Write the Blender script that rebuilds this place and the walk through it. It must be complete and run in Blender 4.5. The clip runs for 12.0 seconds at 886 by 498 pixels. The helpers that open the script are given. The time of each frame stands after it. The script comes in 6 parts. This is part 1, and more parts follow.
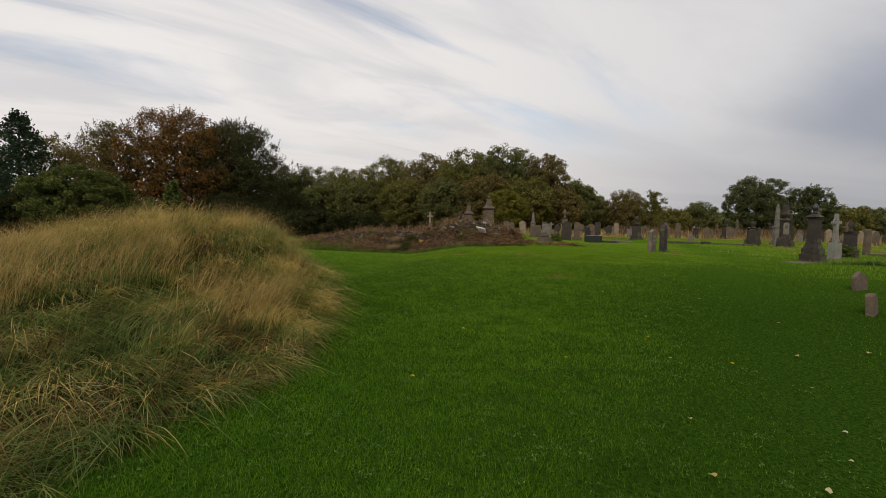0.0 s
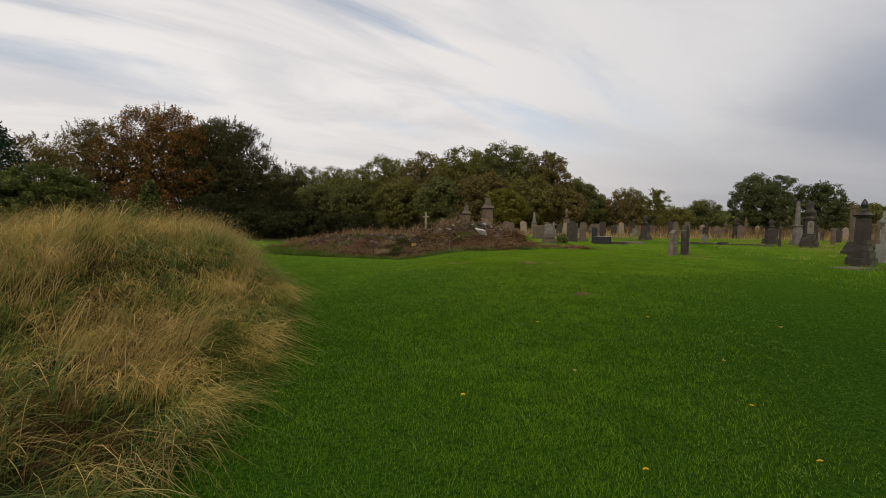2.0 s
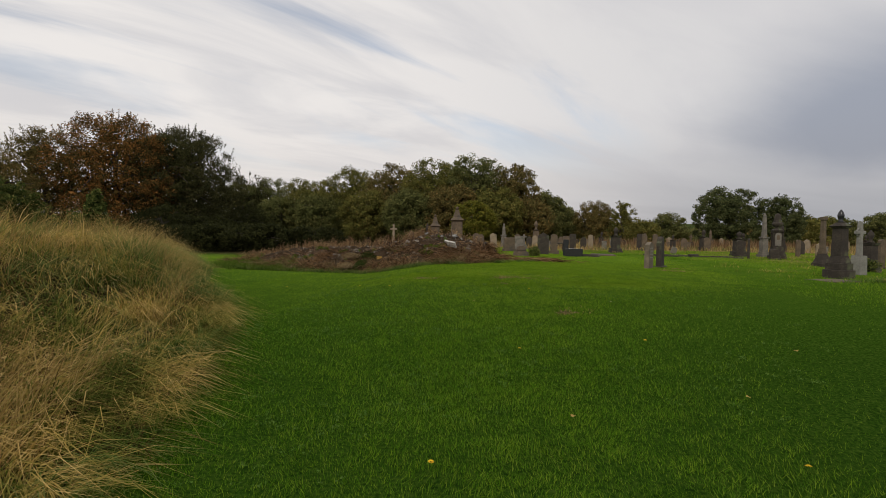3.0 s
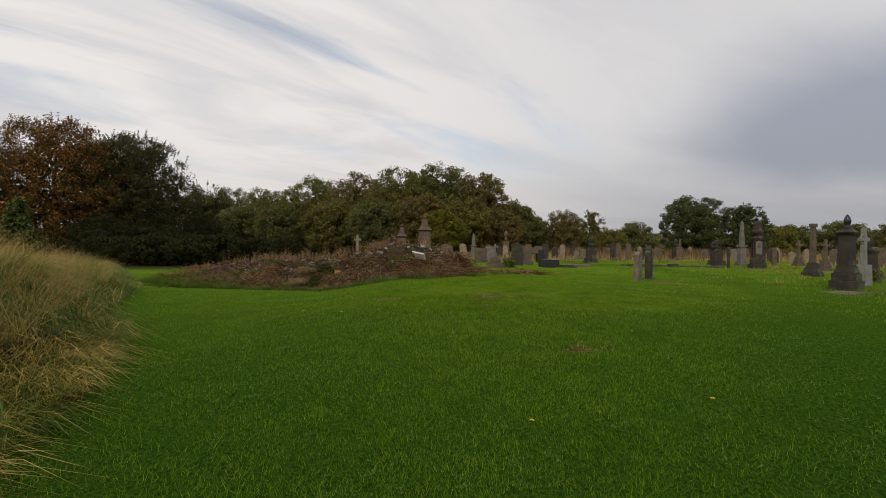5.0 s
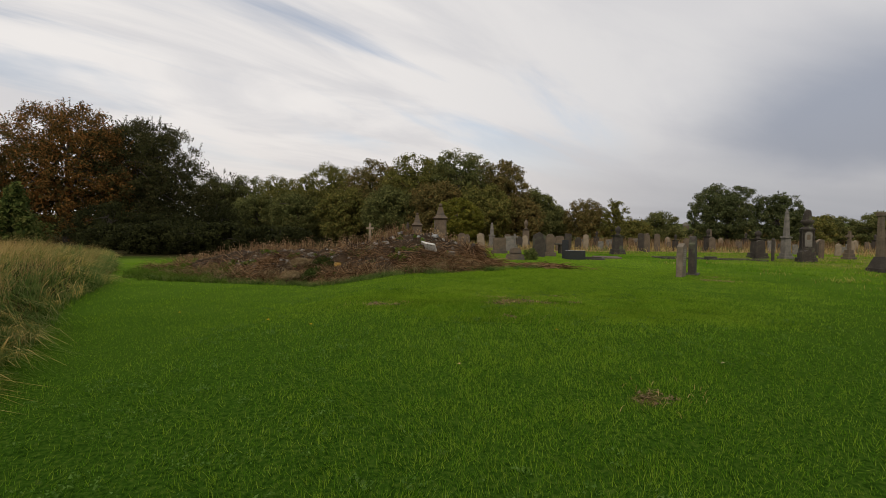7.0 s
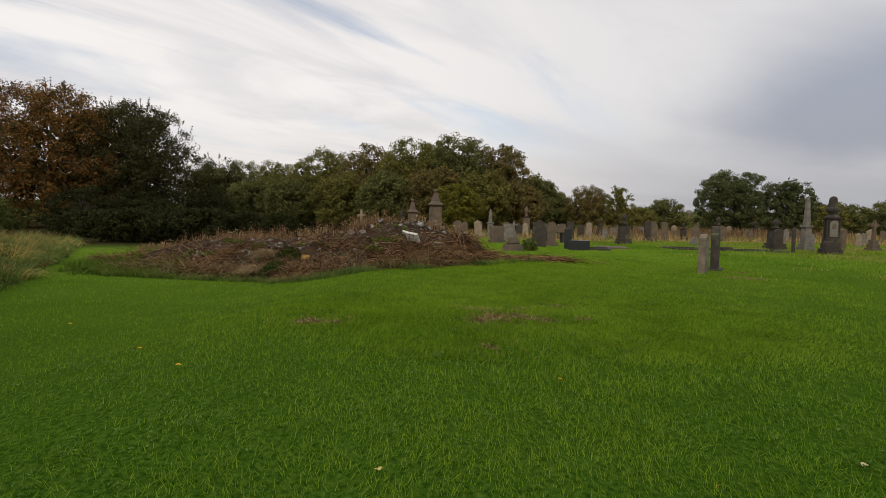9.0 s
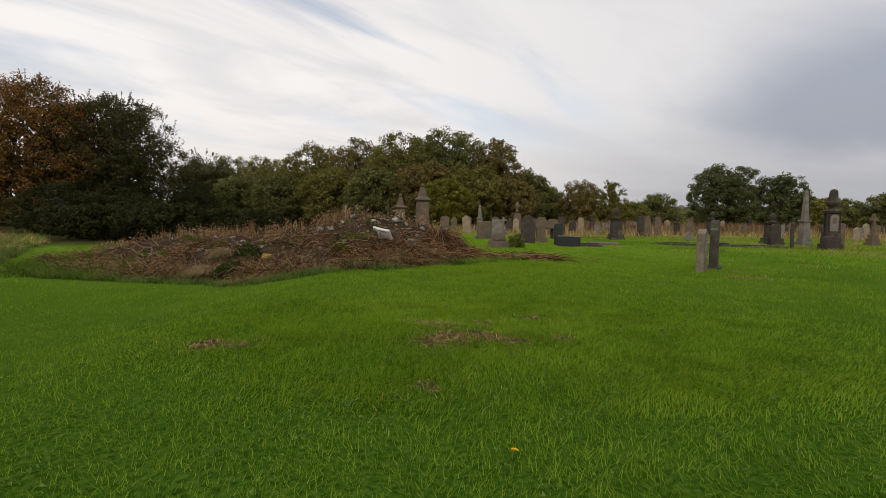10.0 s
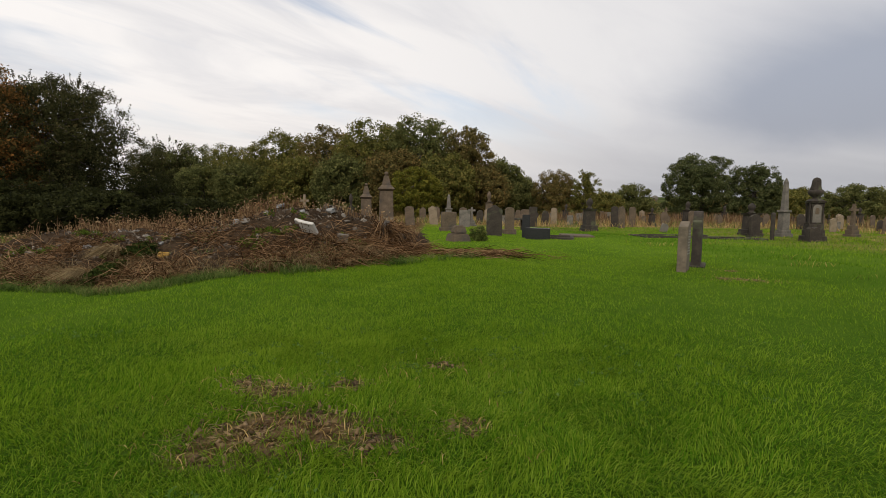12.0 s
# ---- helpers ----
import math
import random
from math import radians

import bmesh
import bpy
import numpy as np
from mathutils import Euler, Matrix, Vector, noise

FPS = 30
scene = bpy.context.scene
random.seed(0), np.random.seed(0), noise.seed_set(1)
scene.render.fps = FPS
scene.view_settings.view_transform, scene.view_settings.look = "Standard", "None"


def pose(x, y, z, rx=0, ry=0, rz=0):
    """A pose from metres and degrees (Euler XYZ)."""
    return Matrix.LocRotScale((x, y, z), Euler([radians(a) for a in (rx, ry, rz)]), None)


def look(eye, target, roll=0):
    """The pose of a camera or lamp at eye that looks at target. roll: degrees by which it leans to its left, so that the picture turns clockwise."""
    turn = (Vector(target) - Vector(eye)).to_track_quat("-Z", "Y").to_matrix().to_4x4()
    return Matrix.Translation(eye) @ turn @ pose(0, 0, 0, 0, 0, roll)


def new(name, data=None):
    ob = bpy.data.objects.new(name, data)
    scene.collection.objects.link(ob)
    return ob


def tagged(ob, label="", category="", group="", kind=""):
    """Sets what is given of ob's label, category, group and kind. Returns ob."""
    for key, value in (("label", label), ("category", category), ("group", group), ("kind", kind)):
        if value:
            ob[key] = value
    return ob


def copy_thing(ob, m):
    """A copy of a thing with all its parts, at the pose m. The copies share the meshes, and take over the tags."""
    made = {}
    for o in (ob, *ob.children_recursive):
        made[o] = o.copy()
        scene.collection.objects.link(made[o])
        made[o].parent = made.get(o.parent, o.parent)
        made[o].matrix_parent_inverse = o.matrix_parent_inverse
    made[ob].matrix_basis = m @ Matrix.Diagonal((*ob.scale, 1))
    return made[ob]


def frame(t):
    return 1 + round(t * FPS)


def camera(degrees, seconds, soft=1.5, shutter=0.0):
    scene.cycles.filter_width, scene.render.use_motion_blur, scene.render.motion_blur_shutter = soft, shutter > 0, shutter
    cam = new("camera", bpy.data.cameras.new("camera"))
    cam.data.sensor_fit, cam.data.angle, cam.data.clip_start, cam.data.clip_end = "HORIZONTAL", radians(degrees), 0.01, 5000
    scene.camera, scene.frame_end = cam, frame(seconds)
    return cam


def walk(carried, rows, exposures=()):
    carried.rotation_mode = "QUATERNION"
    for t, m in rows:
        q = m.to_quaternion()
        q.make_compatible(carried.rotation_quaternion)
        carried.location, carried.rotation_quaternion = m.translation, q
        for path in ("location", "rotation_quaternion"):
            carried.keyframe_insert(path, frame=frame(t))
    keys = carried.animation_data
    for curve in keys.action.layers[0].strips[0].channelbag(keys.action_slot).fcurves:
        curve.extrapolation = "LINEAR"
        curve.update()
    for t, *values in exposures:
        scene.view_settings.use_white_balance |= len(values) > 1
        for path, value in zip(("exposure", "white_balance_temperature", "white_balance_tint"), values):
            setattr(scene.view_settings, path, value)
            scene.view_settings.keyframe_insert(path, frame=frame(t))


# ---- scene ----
cam = camera(82.0, 12.0, soft=0.85)
PATH = [
    (0, (0.604, -1.469, 1.711), (0.357, 0.512, 1.593), 1.3),
    (0.5, (0.561, -0.706, 1.71), (0.295, 1.273, 1.59), 1.2),
    (1, (0.459, -0.022, 1.687), (0.188, 1.955, 1.561), 1.1),
    (1.5, (0.399, 0.623, 1.701), (0.128, 2.601, 1.576), 1.1),
    (2, (0.357, 1.285, 1.762), (0.119, 3.267, 1.644), 0.9),
    (2.5, (0.294, 1.923, 1.736), (0.118, 3.913, 1.638), 0.7),
    (3, (0.268, 2.569, 1.691), (0.15, 4.564, 1.626), 0.9),
    (3.5, (0.212, 3.181, 1.689), (0.179, 5.181, 1.658), 0.7),
    (5.5, (0.11, 5.683, 1.66), (0.121, 7.682, 1.639), 0.5),
    (6, (0.178, 6.297, 1.683), (0.167, 8.297, 1.655), 0.7),
    (6.5, (0.207, 6.842, 1.673), (0.178, 8.841, 1.636), 0.7),
    (7, (0.283, 7.344, 1.667), (0.222, 9.342, 1.603), 0.8),
    (9, (0.697, 9.652, 1.703), (0.632, 11.648, 1.588), 1.0),
    (9.5, (0.873, 10.313, 1.716), (0.819, 12.308, 1.593), 0.7),
    (10, (1.146, 10.96, 1.685), (1.106, 12.955, 1.554), 0.8),
    (10.5, (1.386, 11.54, 1.685), (1.407, 13.535, 1.544), 0.5),
    (11, (1.642, 12.082, 1.704), (1.701, 14.075, 1.552), 0.6),
    (11.5, (1.873, 12.616, 1.686), (1.935, 14.609, 1.525), 0.8),
    (12, (1.989, 13.153, 1.683), (2.037, 15.145, 1.516), 0.8),
]
walk(cam, [(t, look(eye, target, roll)) for t, eye, target, roll in PATH], exposures=[(0, -0.04, 6750, 10), (5.5, -0.07, 6750, 10), (7, -0.04, 6750, 10), (9, 0.08, 6750, 10), (12, 0.15, 6750, 10)])

# ---- world and sun ----
SUN_EL, SUN_AZ = 38.0, 200.0


def build_world():
    world = bpy.data.worlds.new("overcast_sky")
    scene.world = world
    world.use_nodes = True
    nt = world.node_tree
    nt.nodes.clear()
    N, L = nt.nodes.new, nt.links.new

    def math_node(op, a, b=None, clamp=False):
        n = N("ShaderNodeMath")
        n.operation, n.use_clamp = op, clamp
        for i, v in enumerate((a, b)):
            if v is None:
                continue
            if isinstance(v, (int, float)):
                n.inputs[i].default_value = v
            else:
                L(v, n.inputs[i])
        return n.outputs[0]

    def mix(fac, a, b):
        n = N("ShaderNodeMix")
        n.data_type = "RGBA"
        for sock, v in ((n.inputs[0], fac), (n.inputs[6], a), (n.inputs[7], b)):
            if isinstance(v, (int, float)):
                sock.default_value = v
            elif isinstance(v, tuple):
                sock.default_value = (*v, 1)
            else:
                L(v, sock)
        return n.outputs[2]

    def ramp(v, lo, hi):
        n = N("ShaderNodeMapRange")
        n.interpolation_type = "SMOOTHSTEP"
        L(v, n.inputs[0])
        n.inputs[1].default_value, n.inputs[2].default_value = lo, hi
        return n.outputs[0]

    def clouds(vec, turn, scale, size, detail, twist, rough=0.55):
        m = N("ShaderNodeMapping")
        m.vector_type = "TEXTURE"
        L(vec, m.inputs[0])
        m.inputs[2].default_value = (0, 0, radians(turn))
        m.inputs[3].default_value = scale
        n = N("ShaderNodeTexNoise")
        L(m.outputs[0], n.inputs["Vector"])
        n.inputs["Scale"].default_value, n.inputs["Detail"].default_value = size, detail
        n.inputs["Distortion"].default_value, n.inputs["Roughness"].default_value = twist, rough
        return n.outputs[0]

    sky = N("ShaderNodeTexSky")
    sky.sky_type, sky.sun_disc = "NISHITA", False
    sky.sun_elevation, sky.sun_rotation = radians(SUN_EL), radians(SUN_AZ)
    clear = N("ShaderNodeVectorMath")
    clear.operation = "SCALE"
    L(sky.outputs[0], clear.inputs[0])
    clear.inputs[3].default_value = 0.13
    coord = N("ShaderNodeTexCoord")
    sep = N("ShaderNodeSeparateXYZ")
    L(coord.outputs["Generated"], sep.inputs[0])
    x, y, z = sep.outputs
    up = math_node("MAXIMUM", z, 0.0)
    flat = N("ShaderNodeCombineXYZ")
    deep = math_node("ADD", up, 0.16)
    L(math_node("DIVIDE", x, deep), flat.inputs[0])
    L(math_node("DIVIDE", y, deep), flat.inputs[1])
    plane = flat.outputs[0]
    # streaks of high cloud drawn out to the north-east, with blue between them
    streak = clouds(plane, 50, (2.3, 0.62, 1), 1.15, 6, 0.55, 0.55)
    blue = math_node("MULTIPLY", ramp(streak, 0.47, 0.66), math_node("MULTIPLY", ramp(up, 0.07, 0.26), ramp(x, 0.42, 0.12)))
    cover = math_node("SUBTRACT", 1.0, math_node("MULTIPLY", blue, 0.55))
    soft = clouds(plane, 44, (1.5, 0.6, 1), 1.2, 6, 0.7)
    west = ramp(x, 0.5, -0.4)
    bright = mix(west, (0.74, 0.745, 0.775), (0.90, 0.885, 0.89))
    white = mix(ramp(soft, 0.30, 0.60), (0.70, 0.705, 0.745), bright)
    # a blue-grey bank to the north-east with a ragged edge
    px = N("ShaderNodeSeparateXYZ")
    L(plane, px.inputs[0])
    bank_x = math_node("DIVIDE", math_node("SUBTRACT", px.outputs[0], 1.95), 0.95)
    bank_y = math_node("DIVIDE", math_node("SUBTRACT", px.outputs[1], 2.2), 1.05)
    away = math_node("SQRT", math_node("ADD", math_node("MULTIPLY", bank_x, bank_x), math_node("MULTIPLY", bank_y, bank_y)))
    ragged = clouds(plane, 30, (1.6, 0.7, 1), 1.1, 5, 0.5)
    away = math_node("ADD", away, math_node("MULTIPLY", math_node("SUBTRACT", ragged, 0.5), 0.55))
    bank = math_node("MULTIPLY", ramp(away, 1.25, 0.45), 0.92)
    grey = mix(bank, white, (0.335, 0.375, 0.465))
    cover = math_node("MAXIMUM", cover, bank)
    # haze near the horizon, warm to the north and west
    haze_side = ramp(x, -0.15, 0.55)
    haze = mix(haze_side, (0.78, 0.745, 0.735), (0.335, 0.35, 0.395))
    low = math_node("SUBTRACT", 1.0, ramp(up, 0.02, 0.24))
    band = clouds(plane, 3, (6.0, 1.0, 1), 1.3, 3, 0.2)
    low = math_node("MULTIPLY", low, math_node("ADD", 0.45, math_node("MULTIPLY", band, 0.7)), clamp=True)
    cloud = mix(low, grey, haze)
    colour = mix(cover, clear.outputs[0], cloud)
    bg = N("ShaderNodeBackground")
    L(colour, bg.inputs[0])
    bg.inputs[1].default_value = 0.95
    L(bg.outputs[0], N("ShaderNodeOutputWorld").inputs[0])


build_world()
sun = new("sun", bpy.data.lights.new("sun", "SUN"))
sun.data.energy, sun.data.angle, sun.data.color = 1.5, radians(20), (1.0, 0.95, 0.86)
sun.matrix_basis = look((0, 0, 50), (math.cos(radians(SUN_EL)) * -math.sin(radians(SUN_AZ)) , math.cos(radians(SUN_EL)) * -math.cos(radians(SUN_AZ)), 50 - math.sin(radians(SUN_EL))))


# ---- materials ----
def material(name, ramp_colours, scale=4.0, rough=0.85, bump=0.3, detail=6, per="", fine=0.0, spots=None, through_light=0.0, bump_size=0.02, spec=0.3, coord="Object", chance_share=0.55, tip_share=0.0, gain=1.0):
    """A surface whose colour runs along ramp_colours: by noise, mixed with chance per island or per object."""
    mat = bpy.data.materials.new(name)
    mat.use_nodes = True
    nt = mat.node_tree
    N, L = nt.nodes.new, nt.links.new
    bsdf = nt.nodes["Principled BSDF"]
    tex = N("ShaderNodeTexCoord")
    no = N("ShaderNodeTexNoise")
    L(tex.outputs[coord], no.inputs["Vector"])
    no.inputs["Scale"].default_value, no.inputs["Detail"].default_value = scale, detail
    value = no.outputs[0]
    if gain != 1.0:
        gm = N("ShaderNodeMapRange")
        L(value, gm.inputs[0])
        gm.inputs[1].default_value, gm.inputs[2].default_value = 0.5 - 0.5 / gain, 0.5 + 0.5 / gain
        value = gm.outputs[0]
    if per:
        if per == "island":
            chance = N("ShaderNodeNewGeometry").outputs["Random Per Island"]
        else:
            chance = N("ShaderNodeObjectInfo").outputs["Random"]
        m = N("ShaderNodeMix")
        m.inputs[0].default_value = chance_share
        L(value, m.inputs[2])
        L(chance, m.inputs[3])
        value = m.outputs[0]
    if fine:
        nf = N("ShaderNodeTexNoise")
        L(tex.outputs[coord], nf.inputs["Vector"])
        nf.inputs["Scale"].default_value, nf.inputs["Detail"].default_value = scale * fine, 4
        m = N("ShaderNodeMix")
        m.inputs[0].default_value = 0.4
        L(value, m.inputs[2])
        L(nf.outputs[0], m.inputs[3])
        value = m.outputs[0]
    if tip_share:
        at = N("ShaderNodeAttribute")
        at.attribute_name = "along"
        ad = N("ShaderNodeMath")
        ad.operation = "MULTIPLY_ADD"
        L(at.outputs["Fac"], ad.inputs[0])
        ad.inputs[1].default_value = tip_share
        L(value, ad.inputs[2])
        sb = N("ShaderNodeMath")
        sb.operation = "SUBTRACT"
        L(ad.outputs[0], sb.inputs[0])
        sb.inputs[1].default_value = tip_share * 0.5
        value = sb.outputs[0]
    cr = N("ShaderNodeValToRGB")
    lo, hi = (0.2, 0.8) if per else (0.3, 0.7)
    els = cr.color_ramp.elements
    n = len(ramp_colours)
    for i, c in enumerate(ramp_colours):
        p = lo + (hi - lo) * i / max(1, n - 1)
        e = els[i] if i < 2 else els.new(p)
        e.position, e.color = p, (*c, 1)
    L(value, cr.inputs[0])
    colour = cr.outputs[0]
    if spots:
        tint, size, lo_s, hi_s = spots
        ns = N("ShaderNodeTexNoise")
        L(tex.outputs[coord], ns.inputs["Vector"])
        ns.inputs["Scale"].default_value, ns.inputs["Detail"].default_value = size, 5
        mr = N("ShaderNodeMapRange")
        L(ns.outputs[0], mr.inputs[0])
        mr.inputs[1].default_value, mr.inputs[2].default_value = lo_s, hi_s
        m = N("ShaderNodeMix")
        m.data_type = "RGBA"
        L(mr.outputs[0], m.inputs[0])
        L(colour, m.inputs[6])
        m.inputs[7].default_value = (*tint, 1)
        colour = m.outputs[2]
    L(colour, bsdf.inputs["Base Color"])
    bsdf.inputs["Roughness"].default_value = rough
    bsdf.inputs["Specular IOR Level"].default_value = spec
    if bump:
        b = N("ShaderNodeBump")
        nb = N("ShaderNodeTexNoise")
        L(tex.outputs[coord], nb.inputs["Vector"])
        nb.inputs["Scale"].default_value, nb.inputs["Detail"].default_value = scale * 5, 8
        L(nb.outputs[0], b.inputs["Height"])
        b.inputs["Strength"].default_value, b.inputs["Distance"].default_value = bump, bump_size
        L(b.outputs[0], bsdf.inputs["Normal"])
    if through_light:
        tr = N("ShaderNodeBsdfTranslucent")
        L(colour, tr.inputs[0])
        ms = N("ShaderNodeMixShader")
        ms.inputs[0].default_value = through_light
        L(bsdf.outputs[0], ms.inputs[1])
        L(tr.outputs[0], ms.inputs[2])
        L(ms.outputs[0], nt.nodes["Material Output"].inputs[0])
    return mat


BLACKENED = material("blackened_sandstone", [(0.023, 0.019, 0.016), (0.042, 0.034, 0.027), (0.075, 0.061, 0.045)], 3, 0.9, 0.5, fine=6, spots=((0.10, 0.115, 0.06), 2.0, 0.56, 0.75))
SANDSTONE = material("weathered_sandstone", [(0.059, 0.046, 0.032), (0.111, 0.082, 0.055), (0.173, 0.129, 0.088)], 2.5, 0.92, 0.5, fine=7, spots=((0.045, 0.042, 0.038), 1.6, 0.5, 0.72))
BUFF = material("buff_sandstone", [(0.144, 0.112, 0.076), (0.230, 0.180, 0.122), (0.274, 0.223, 0.158)], 3, 0.92, 0.4, fine=6, spots=((0.07, 0.065, 0.045), 2.2, 0.55, 0.75))
TAN_STONE = material("tan_grey_sandstone", [(0.095, 0.076, 0.055), (0.150, 0.120, 0.086), (0.200, 0.160, 0.116)], 3, 0.92, 0.4, fine=6, spots=((0.06, 0.055, 0.04), 2.2, 0.55, 0.75))
PALE_STONE = material("pale_limestone", [(0.133, 0.128, 0.112), (0.204, 0.197, 0.173), (0.265, 0.255, 0.230)], 3, 0.9, 0.4, fine=6, spots=((0.13, 0.13, 0.10), 2.0, 0.54, 0.75))
GREY_STONE = material("grey_weathered_stone", [(0.086, 0.078, 0.068), (0.147, 0.132, 0.112), (0.216, 0.192, 0.158)], 3, 0.9, 0.4, fine=6, spots=((0.055, 0.06, 0.042), 2.4, 0.54, 0.74))
LIGHT_GREY = material("light_grey_granite", [(0.17, 0.168, 0.16), (0.26, 0.255, 0.245), (0.34, 0.33, 0.31)], 4, 0.85, 0.3, fine=8, spots=((0.09, 0.09, 0.075), 1.5, 0.55, 0.75))
BLACK_GRANITE = material("polished_black_granite", [(0.012, 0.012, 0.014), (0.022, 0.022, 0.024)], 30, 0.25, 0.0, spec=0.5)
LETTERING = material("worn_pale_lettering", [(0.22, 0.205, 0.175), (0.34, 0.32, 0.28)], 12, 0.9, 0.0)
HAY = material("bleached_dead_grass", [(0.070, 0.045, 0.020), (0.190, 0.130, 0.062), (0.330, 0.245, 0.130), (0.480, 0.380, 0.220)], 1.5, 0.9, 0.0, per="island", through_light=0.3, spec=0.03, chance_share=0.6)
MOSS = material("dark_mossy_leaves", [(0.012, 0.020, 0.005), (0.030, 0.045, 0.010), (0.065, 0.085, 0.020)], 2.0, 0.85, 0.0, per="island", spec=0.02)
SOIL = material("rubbly_soil", [(0.016, 0.010, 0.006), (0.042, 0.028, 0.017), (0.092, 0.064, 0.042)], 2.2, 0.95, 1.0, fine=9, bump_size=0.05, spec=0.03)
EARTH = material("crumbly_brown_earth", [(0.045, 0.028, 0.013), (0.130, 0.082, 0.040), (0.270, 0.185, 0.095)], 3, 0.95, 0.3, per="island")
ROCK = material("broken_stone", [(0.035, 0.029, 0.023), (0.094, 0.077, 0.059), (0.200, 0.176, 0.145), (0.360, 0.330, 0.290)], 3, 0.9, 0.5, per="object")
TWIG = material("dead_brown_stems", [(0.020, 0.010, 0.004), (0.082, 0.042, 0.018), (0.175, 0.098, 0.046), (0.360, 0.228, 0.122)], 1.2, 0.9, 0.0, per="island", spec=0.03, chance_share=0.7)
REDWEED = material("dead_rusty_weeds", [(0.085, 0.045, 0.024), (0.180, 0.100, 0.048), (0.300, 0.185, 0.088), (0.450, 0.330, 0.185)], 0.35, 0.9, 0.0, per="island", through_light=0.35)
STRAW = material("dry_straw_grass", [(0.20, 0.13, 0.042), (0.42, 0.29, 0.10), (0.60, 0.44, 0.19)], 0.15, 0.85, 0.0, per="island", through_light=0.4, spec=0.08)
LONGGRASS = material("long_meadow_grass", [(0.070, 0.102, 0.019), (0.160, 0.187, 0.038), (0.335, 0.288, 0.072), (0.540, 0.386, 0.112), (0.745, 0.540, 0.218)], 1.5, 0.8, 0.0, detail=3, per="island", through_light=0.42, chance_share=0.36, spec=0.0, tip_share=0.42, gain=2.4)
LONGBROWN = material("withered_brown_meadow_grass", [(0.030, 0.020, 0.008), (0.080, 0.052, 0.018), (0.165, 0.105, 0.038), (0.280, 0.185, 0.070)], 1.5, 0.85, 0.0, detail=3, per="island", through_light=0.35, chance_share=0.4, spec=0.0, tip_share=0.3, gain=2.0)
LONGGREEN = material("green_meadow_grass", [(0.036, 0.070, 0.014), (0.080, 0.140, 0.031), (0.132, 0.188, 0.048), (0.190, 0.225, 0.066), (0.290, 0.285, 0.105)], 1.5, 0.8, 0.0, detail=3, per="island", through_light=0.42, chance_share=0.36, spec=0.0, tip_share=0.42, gain=2.0)
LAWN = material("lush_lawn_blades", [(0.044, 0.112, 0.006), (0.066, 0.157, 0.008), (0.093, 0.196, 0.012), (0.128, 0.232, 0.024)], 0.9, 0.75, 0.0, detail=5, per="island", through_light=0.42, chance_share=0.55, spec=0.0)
LAWN_DARK = material("darker_green_lawn_blades", [(0.022, 0.062, 0.005), (0.034, 0.088, 0.007), (0.049, 0.112, 0.010), (0.074, 0.138, 0.021)], 0.9, 0.75, 0.0, detail=5, per="island", through_light=0.38, chance_share=0.55, spec=0.0)
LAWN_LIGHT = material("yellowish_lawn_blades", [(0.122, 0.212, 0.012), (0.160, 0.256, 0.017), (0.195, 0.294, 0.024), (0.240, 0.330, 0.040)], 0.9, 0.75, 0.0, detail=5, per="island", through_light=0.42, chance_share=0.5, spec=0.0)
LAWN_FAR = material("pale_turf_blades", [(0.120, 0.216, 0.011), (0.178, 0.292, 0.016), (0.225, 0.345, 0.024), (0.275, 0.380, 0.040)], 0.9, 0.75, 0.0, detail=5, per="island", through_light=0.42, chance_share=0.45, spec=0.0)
WEEDLEAF = material("green_weed_leaves", [(0.035, 0.070, 0.008), (0.085, 0.140, 0.018), (0.140, 0.195, 0.035)], 1.5, 0.75, 0.0, per="island", through_light=0.35, spec=0.0)
CLOVER = material("pale_clover_leaves", [(0.050, 0.110, 0.012), (0.080, 0.155, 0.022), (0.125, 0.205, 0.042)], 1.5, 0.7, 0.0, per="island", through_light=0.3, spec=0.1)
BARK = material("tree_bark", [(0.030, 0.024, 0.019), (0.065, 0.054, 0.043), (0.11, 0.095, 0.078)], 6, 0.95, 0.8, fine=4)
YELLOW_PETAL = material("dandelion_yellow", [(0.75, 0.42, 0.01), (0.85, 0.55, 0.02)], 40, 0.7, 0.0)
DEADLEAF = material("fallen_leaf", [(0.30, 0.20, 0.04), (0.42, 0.32, 0.10), (0.38, 0.34, 0.22)], 9, 0.7, 0.0, per="object")
YELLOW_FOAM = material("yellow_plastic", [(0.30, 0.17, 0.03), (0.46, 0.28, 0.06)], 8, 0.6, 0.2)
WHITE_STONE = material("white_broken_slab", [(0.42, 0.40, 0.36), (0.58, 0.55, 0.50)], 6, 0.85, 0.3)


def leaves(name, colours, size=0.11):
    return material(name, colours, size, 0.75, 0.0, detail=5, per="island", through_light=0.3, coord="Object", spec=0.04)


